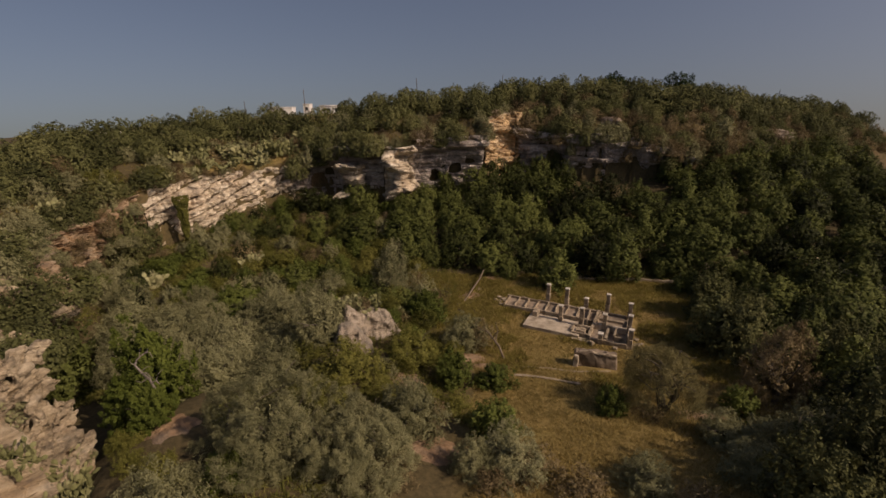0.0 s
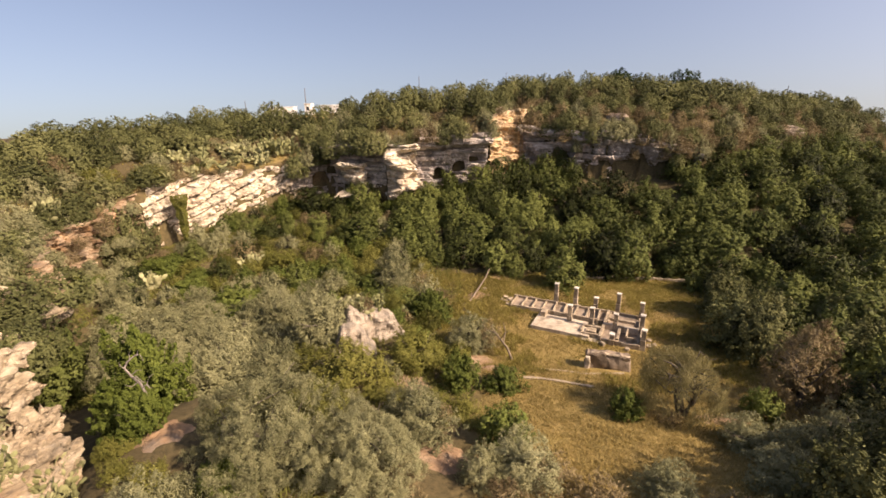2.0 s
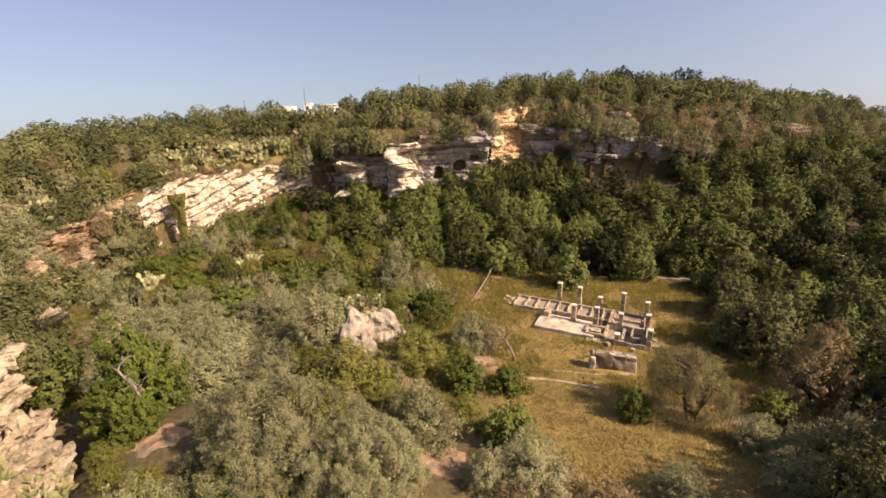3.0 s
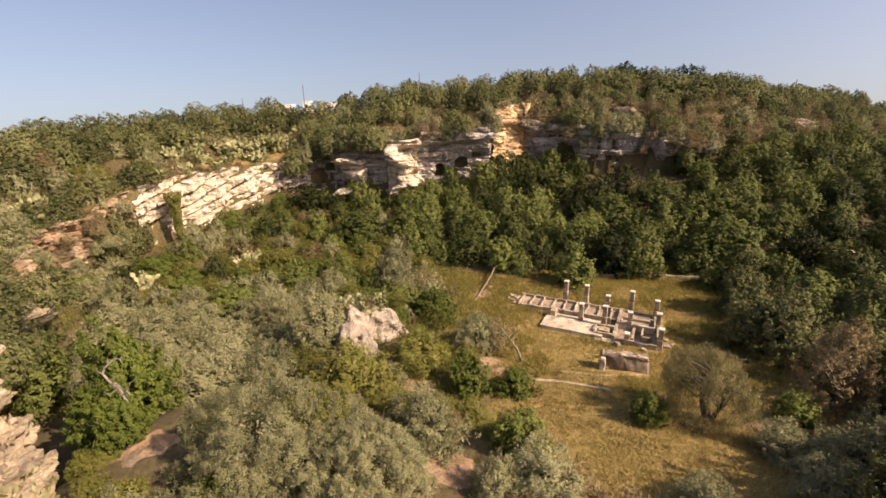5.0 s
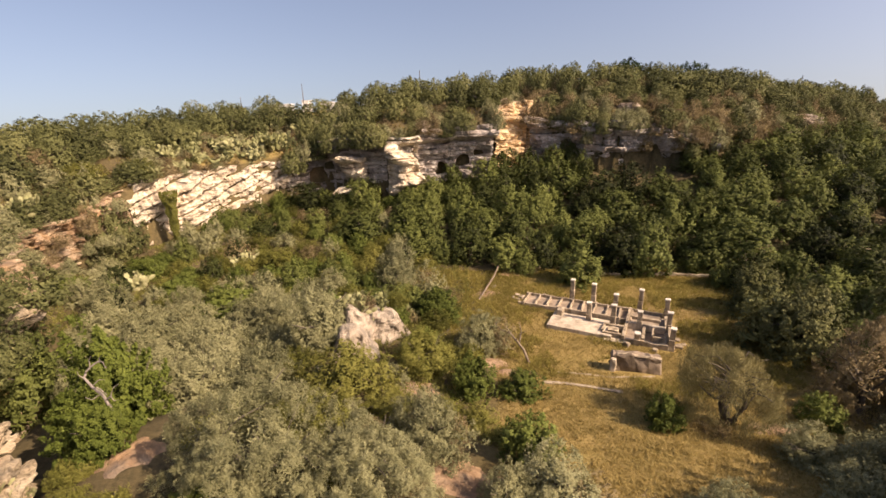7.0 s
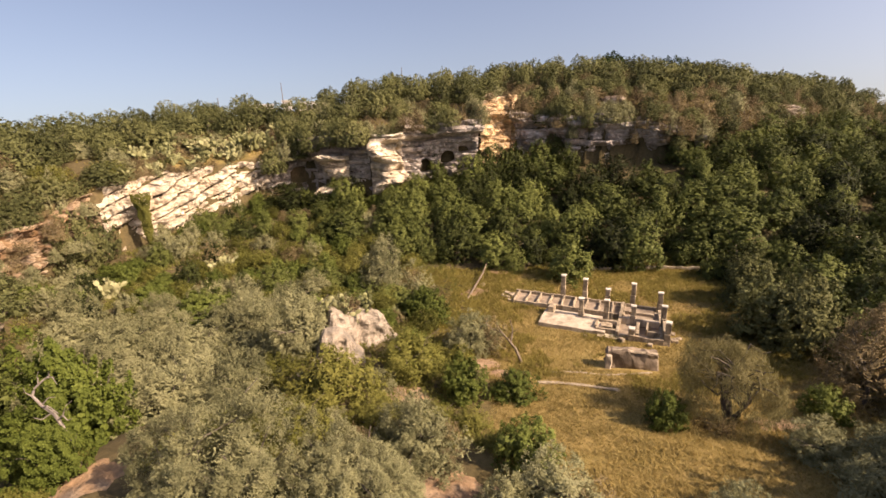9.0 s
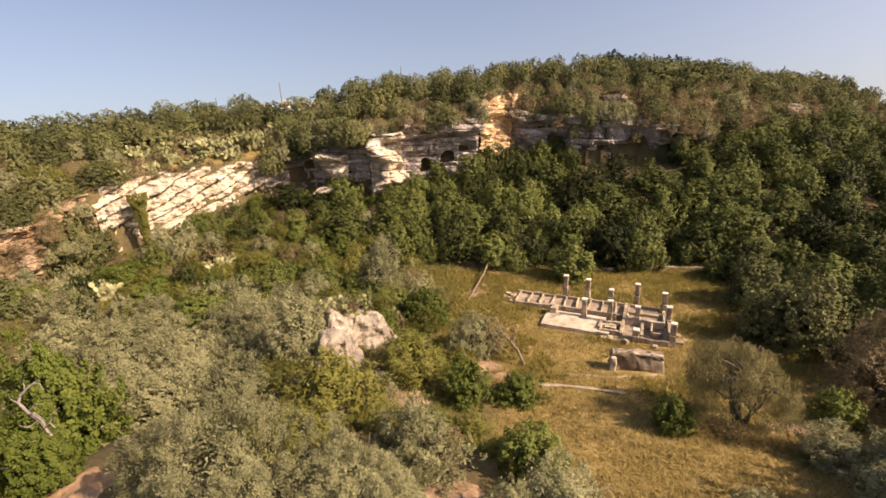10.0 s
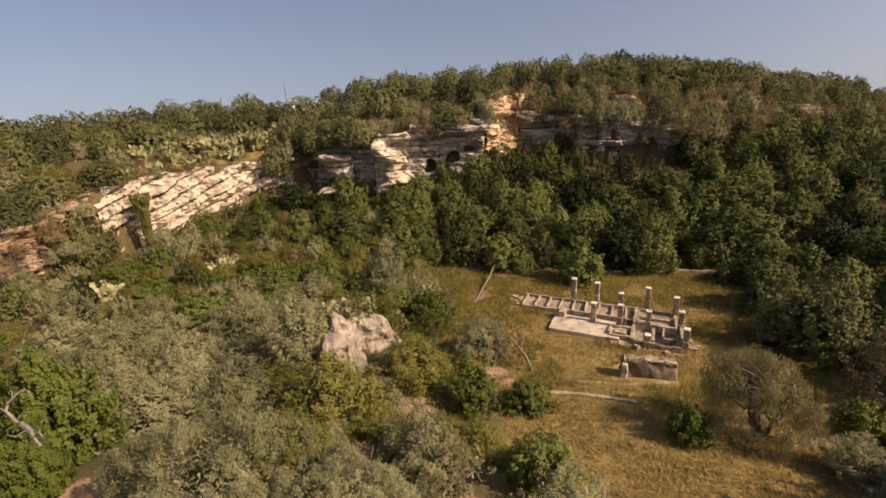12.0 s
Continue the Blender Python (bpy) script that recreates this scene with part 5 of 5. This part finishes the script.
    solid.vertices.foreach_set("co", (co + nrm * push[:, None]).astype(np.float32).ravel())
    solid.polygons.foreach_set("use_smooth", np.zeros(len(solid.polygons), bool))
    solid.update()
    return ob


crag((-24.6, 24.7, 5.9), (-0.55, 0.36, 0.76), (-0.55, -0.83, 0.0), 8.0, 8.0, 88)
mound("rock_outcrop", "pale crag foot under prickly pears", "rock", -24.2, 23.2, 2.0, 2.3, 2.0, 3.4, ROCK_CRAG, 26, 40)
for x, y, z in [(-23.8, 24.2, 4.9), (-24.4, 22.6, 5.4), (-22.6, 22.6, 4.6), (-23.4, 21.4, 5.2)]:
    PEARS.put(x, y, 2.2, 1.6, rng, z=z)
mound("boulder", "pale boulder lying in the dry grass", "rock", 5.4, 66.0, 0.05, 0.8, 0.5, 0.3, ROCK_WARM, 23, 80)
SOIL = rock_material("bare_red_soil", (0.35, 0.245, 0.155), (0.27, 0.175, 0.105), (0.17, 0.105, 0.065), 0.3)


def soil_patch(x, y, rx, ry, seed):
    """Bare earth with a ragged outline, lying just over the ground."""
    a = np.linspace(0, 2 * np.pi, 40, endpoint=False)
    r = np.linspace(0, 1, 12)[:, None]
    edge = 1 + 0.5 * fbm(np.cos(a) * 1.8 + seed, np.sin(a) * 1.8, 0, seed)
    X, Y = x + rx * r * edge * np.cos(a), y + ry * r * edge * np.sin(a)
    Z = ground(X.ravel(), Y.ravel()).reshape(X.shape) + 0.16 - 0.30 * r ** 3 + 0.16 * fbm(X / 0.7, Y / 0.7, 0, seed + 1)
    i = np.arange(12 * 40).reshape(12, 40)
    j = np.roll(i, -1, axis=1)
    return mesh_of("bare_soil", np.stack([X.ravel(), Y.ravel(), Z.ravel()], 1), np.stack([i[:-1], j[:-1], j[1:], i[1:]], -1).reshape(-1, 4), SOIL, True)


for k, (x, y, rx, ry) in enumerate([(0.0, 27.6, 3.0, 2.2), (-3.6, 39.0, 2.6, 1.5), (-18.6, 26.6, 2.0, 1.8), (22.6, 33.6, 2.4, 1.1), (2.6, 45.4, 3.4, 1.3), (5.4, 43.2, 2.4, 0.9), (8.5, 70.5, 3.2, 1.3), (4.0, 63.8, 2.2, 1.8)]):
    tagged(new("bare_soil", soil_patch(x, y, rx, ry, 30 + 4 * k)), "patch of bare reddish earth between the scrub", "soil", kind="structure")


# ---- kerbs and low walls that follow the ground ----
def ground_strip(name, points, wide, tall, material, seed):
    p = np.array(points, float)
    s = np.concatenate([[0], np.cumsum(np.hypot(*np.diff(p, axis=0).T))])
    t = np.arange(0, s[-1], 0.35)
    x, y = np.interp(t, s, p[:, 0]), np.interp(t, s, p[:, 1])
    tx, ty = np.gradient(x), np.gradient(y)
    long = np.hypot(tx, ty)
    nx, ny = -ty / long, tx / long
    w = wide / 2 * (1 + 0.35 * fbm(t / 0.9, 2.0, 0, seed))
    z = ground(x, y)
    up = tall * (1 + 0.4 * fbm(t / 0.7, 5.0, 0, seed + 1))
    rows = [np.stack([x + nx * w * a, y + ny * w * a, z + b], 1) for a, b in ((1, -0.3), (0.95, up * 0.9), (0.6, up), (-0.6, up), (-0.95, up * 0.9), (-1, -0.3))]
    return mesh_of(name, np.concatenate(rows), grid_faces(6, len(t)), material)


tagged(new("stone_kerb", ground_strip("stone_kerb", [(7.4, 41.3), (9.4, 41.0), (11.2, 40.4), (13.9, 39.3)], 0.36, 0.12, PATH_STONE, 71)),
       "pale stone kerb along a path through dry grass", "kerb")
tagged(new("stone_kerb", ground_strip("stone_kerb", [(8.4, 43.2), (11, 43.0), (14, 42.2), (18.0, 42.3)], 0.24, 0.06, PATH_STONE, 73)),
       "half-buried stone kerb in the meadow", "kerb")
tagged(new("garden_wall", ground_strip("garden_wall", [(21.2, 69.6), (26, 69.0), (31, 68.2), (36.2, 67.0)], 0.26, 0.45, MASONRY, 75)),
       "low pale channel wall along the edge of the wood", "wall")
tagged(new("stone_kerb", ground_strip("stone_kerb", [(57.0, 72.5), (59.2, 70.3), (61.5, 66.0), (63.5, 60.0)], 1.0, 0.5, PATH_STONE, 77)),
       "pale terrace edge showing through the trees", "kerb")

# ---- dead wood ----
def limb_thing(name, label, category, paths, material):
    ob = tagged(new(name), label, category)
    for k, (path, r0, r1) in enumerate(paths):
        p = np.array(path, float)
        q = np.linspace(0, len(p) - 1, 4 * len(p))
        p = np.stack([np.interp(q, np.arange(len(p)), p[:, c]) for c in range(3)], 1)
        p = p + 0.05 * np.stack([fbm(q * 1.3, 3.0 * c, k, 81) for c in range(3)], 1)
        v, f = tube(p, np.linspace(r0, r1, len(p)), 8)
        part("trunk" if k == 0 else "branch", mesh_of(name, v, f, material, True), ob)
    return ob


limb_thing("fallen_log", "thin bare trunk leaning down the grassy slope", "log",
           [([(3.0, 61.4, 0.2), (3.9, 63.6, 0.5), (4.8, 65.8, 0.8), (5.7, 68.0, 1.1), (6.6, 71.0, 1.5)], 0.15, 0.11)], LOG_WOOD)
limb_thing("dead_tree", "leafless grey dead tree with a crooked trunk", "tree",
           [([(6.9, 45.2, 0.2), (6.6, 45.4, 1.1), (6.3, 45.7, 1.9), (5.6, 46.0, 2.7)], 0.15, 0.10),
            ([(5.6, 46.0, 2.7), (5.0, 46.4, 3.4), (4.6, 46.2, 4.2)], 0.09, 0.03), ([(5.9, 45.9, 2.4), (6.2, 46.6, 3.3), (6.0, 47.0, 4.2)], 0.08, 0.03),
            ([(5.6, 46.0, 2.7), (5.8, 45.4, 3.6), (6.5, 45.2, 4.2)], 0.06, 0.02), ([(5.2, 46.3, 3.2), (4.2, 46.6, 3.6), (3.6, 46.9, 4.2)], 0.06, 0.02)], LOG_WOOD)
bleached = limb_thing("dead_tree", "bleached dead tree with twisted forked branches among fig leaves", "tree",
           [([(-20.1, 29.4, 0.6), (-20.6, 29.3, 4.8), (-20.8, 29.4, 6.6), (-21.2, 29.4, 7.8), (-22.0, 29.5, 8.6), (-22.6, 29.6, 9.4), (-22.4, 29.8, 10.0), (-21.9, 30.0, 10.4), (-21.3, 30.2, 10.8)], 0.16, 0.07),
            ([(-22.0, 29.9, 10.3), (-21.9, 29.8, 11.0), (-21.4, 29.6, 11.6)], 0.06, 0.02), ([(-21.5, 30.1, 10.7), (-20.9, 30.0, 10.8), (-20.6, 29.9, 10.2)], 0.06, 0.02),
            ([(-21.9, 29.4, 8.5), (-21.3, 29.2, 8.7), (-20.9, 29.2, 8.4), (-20.5, 29.1, 8.0)], 0.07, 0.025), ([(-22.6, 29.6, 9.4), (-22.9, 29.5, 9.8), (-22.8, 29.4, 10.3)], 0.05, 0.02),
            ([(-21.3, 30.2, 10.8), (-21.0, 30.0, 11.3), (-20.6, 29.8, 11.5)], 0.05, 0.015), ([(-21.3, 29.3, 7.9), (-21.8, 29.0, 7.6), (-22.4, 28.9, 7.9)], 0.06, 0.02),
            ([(-21.0, 29.4, 7.2), (-20.3, 29.2, 7.8), (-19.9, 29.0, 7.4), (-19.4, 28.9, 7.6)], 0.08, 0.02), ([(-20.3, 29.2, 7.8), (-19.9, 29.3, 8.6), (-19.4, 29.4, 8.9)], 0.05, 0.02), ([(-22.0, 29.5, 8.6), (-21.2, 29.5, 9.3), (-20.6, 29.4, 9.3)], 0.06, 0.02)], DEAD_WOOD)
bleached.scale = (0.62, 0.62, 0.62)
bleached.location = (-20.3 + 0.62 * 21.3, 27.6 - 0.62 * 29.4, 11.0 - 0.62 * 9.4)

# ---- poles and houses beyond the rim ----
def utility_pole(x, y, top):
    ob = tagged(new("utility_pole"), "thin wooden utility pole beyond the rim", "pole", "utility poles")
    z = ground(x, y)
    v, f = tube([(0, 0, -0.5), (0, 0, (top - z) / 2), (0, 0, top - z)], [0.13, 0.11, 0.08], 8)
    part("post", mesh_of("pole_post", v, f, POLE_WOOD, True), ob)
    ob.matrix_basis = pose(x, y, z, 0, 0, 20)


for x, y, top in [(-43.3, 149.5, 31.8), (-8.3, 150, 34.6), (18.1, 150, 35.1), (93.1, 135, 29.6), (-62.3, 150, 28.5)]:
    utility_pole(x, y, top)

DARK_GLASS = Nodes("dark_window").finish((0.03, 0.035, 0.04), 0.15, gloss=0.5)


def house(x, y, top, wide, deep, turn, windows=2):
    z = ground(x, y)
    h = top - z
    ob = tagged(new("white_house"), "low flat-roofed white house on the plateau", "house", "houses on the plateau")
    part("wall", box_mesh("house_wall", wide, deep, h + 0.5, WHITEWASH, 0.0, 0, 0.05, 99), ob).location = (0, 0, -0.5)
    part("roof", box_mesh("house_roof", wide + 0.4, deep + 0.4, 0.22, WHITEWASH, 0.0, 0, 0.04, 99), ob).location = (0, 0, h)
    for k in range(windows):
        w = part("window", box_mesh("house_window", 1.0, 0.14, 1.1, DARK_GLASS, 0.0, 0, 0.02, 99), ob)
        w.location = (wide * ((k + 1) / (windows + 1) - 0.5), -deep / 2 - 0.02, h - 2.0)
    ob.matrix_basis = pose(x, y, z, 0, 0, turn)


for row in [(-57.5, 170, 26.2, 8, 6, 5, 2), (-48.3, 170, 27.2, 2.2, 4, 0, 1), (-43.0, 178, 26.6, 5, 5, -6, 2), (-37.8, 174, 26.5, 6, 5, 4, 2), (-92.5, 130, 20.6, 6, 5, 25, 2)]:
    house(*row)


# ---- grass and undergrowth ----
def grass(name, label, seed, material, count, inside, box, tall, wide, blades=4):
    rng = np.random.default_rng(seed)
    x, y = rng.uniform(box[0], box[1], count), rng.uniform(box[2], box[3], count)
    z, side = ground_parts(x, y)
    keep = inside(x, y, side, fbm(x / 4.0, y / 4.0, 0, seed))
    x, y, z = x[keep], y[keep], z[keep]
    n = len(x) * blades
    base = np.repeat(np.stack([x, y, z - 0.04], 1), blades, 0) + np.concatenate([rng.normal(size=(n, 2)) * 0.12, np.zeros((n, 1))], 1)
    a = rng.uniform(0, 2 * np.pi, n)
    across = np.stack([np.cos(a), np.sin(a), np.zeros(n)], 1) * (wide * rng.uniform(0.6, 1.3, n))[:, None]
    tip = np.concatenate([rng.normal(size=(n, 2)) * 0.8 * tall, (tall * rng.uniform(0.5, 1.3, n))[:, None]], 1)
    v = np.stack([base - across, base + across, base + tip], 1).reshape(-1, 3)
    tagged(new(name, mesh_of(name, v, np.arange(3 * n).reshape(n, 3), material)), label, "grass", kind="stuff")


def off_ruin(x, y):
    u, v = (x - 9.2) * 0.894 - (y - 63) * 0.447, (x - 9.2) * 0.447 + (y - 63) * 0.894
    tank_u, tank_v = (x - 16.3) * 0.949 - (y - 44.0) * 0.316, (x - 16.3) * 0.316 + (y - 44.0) * 0.949
    return ~((u > 0) & (u < 18.6) & (v > np.where(u > 5, -8.5, -3.6)) & (v < 0.2)) & ~((np.abs(tank_u) < 2.7) & (np.abs(tank_v) < 1.5))


grass("dry_grass", "tall straw-yellow dry grass of the meadow", 51, GRASS, 62000,
      lambda x, y, s, n: (s < -2) & off_ruin(x, y) & (n > -0.75) & (x > 0.08 * y), (-2, 36, 22, 70), 0.22, 0.045)
grass("green_grass", "greener weeds and grass round the ruin", 52, GREEN_GRASS, 26000,
      lambda x, y, s, n: (s < -2) & off_ruin(x, y) & (n > 0.06 - 0.020 * (y - 48)), (-10, 38, 38, 72), 0.44, 0.06)
grass("slope_grass", "dry weeds and low scrub between the shrubs of the slope", 53, WEEDS, 40000,
      lambda x, y, s, n: (s < -0.5) & (n > -0.1) & (x < 2) & ((y > 36) | (x > -17)) & (np.hypot(x + 0.3, y - 27) > 5.0), (-56, 2, 18, 104), 0.45, 0.07)
grass("rim_grass", "dry weeds and low scrub along the rim", 54, GREEN_GRASS, 26000,
      lambda x, y, s, n: (s > 0.6) & (s < 26) & (n > -0.2), (-80, 120, 24, 140), 0.6, 0.10, 3)


for nursery in ALL_NURSERIES:
    nursery.tidy()
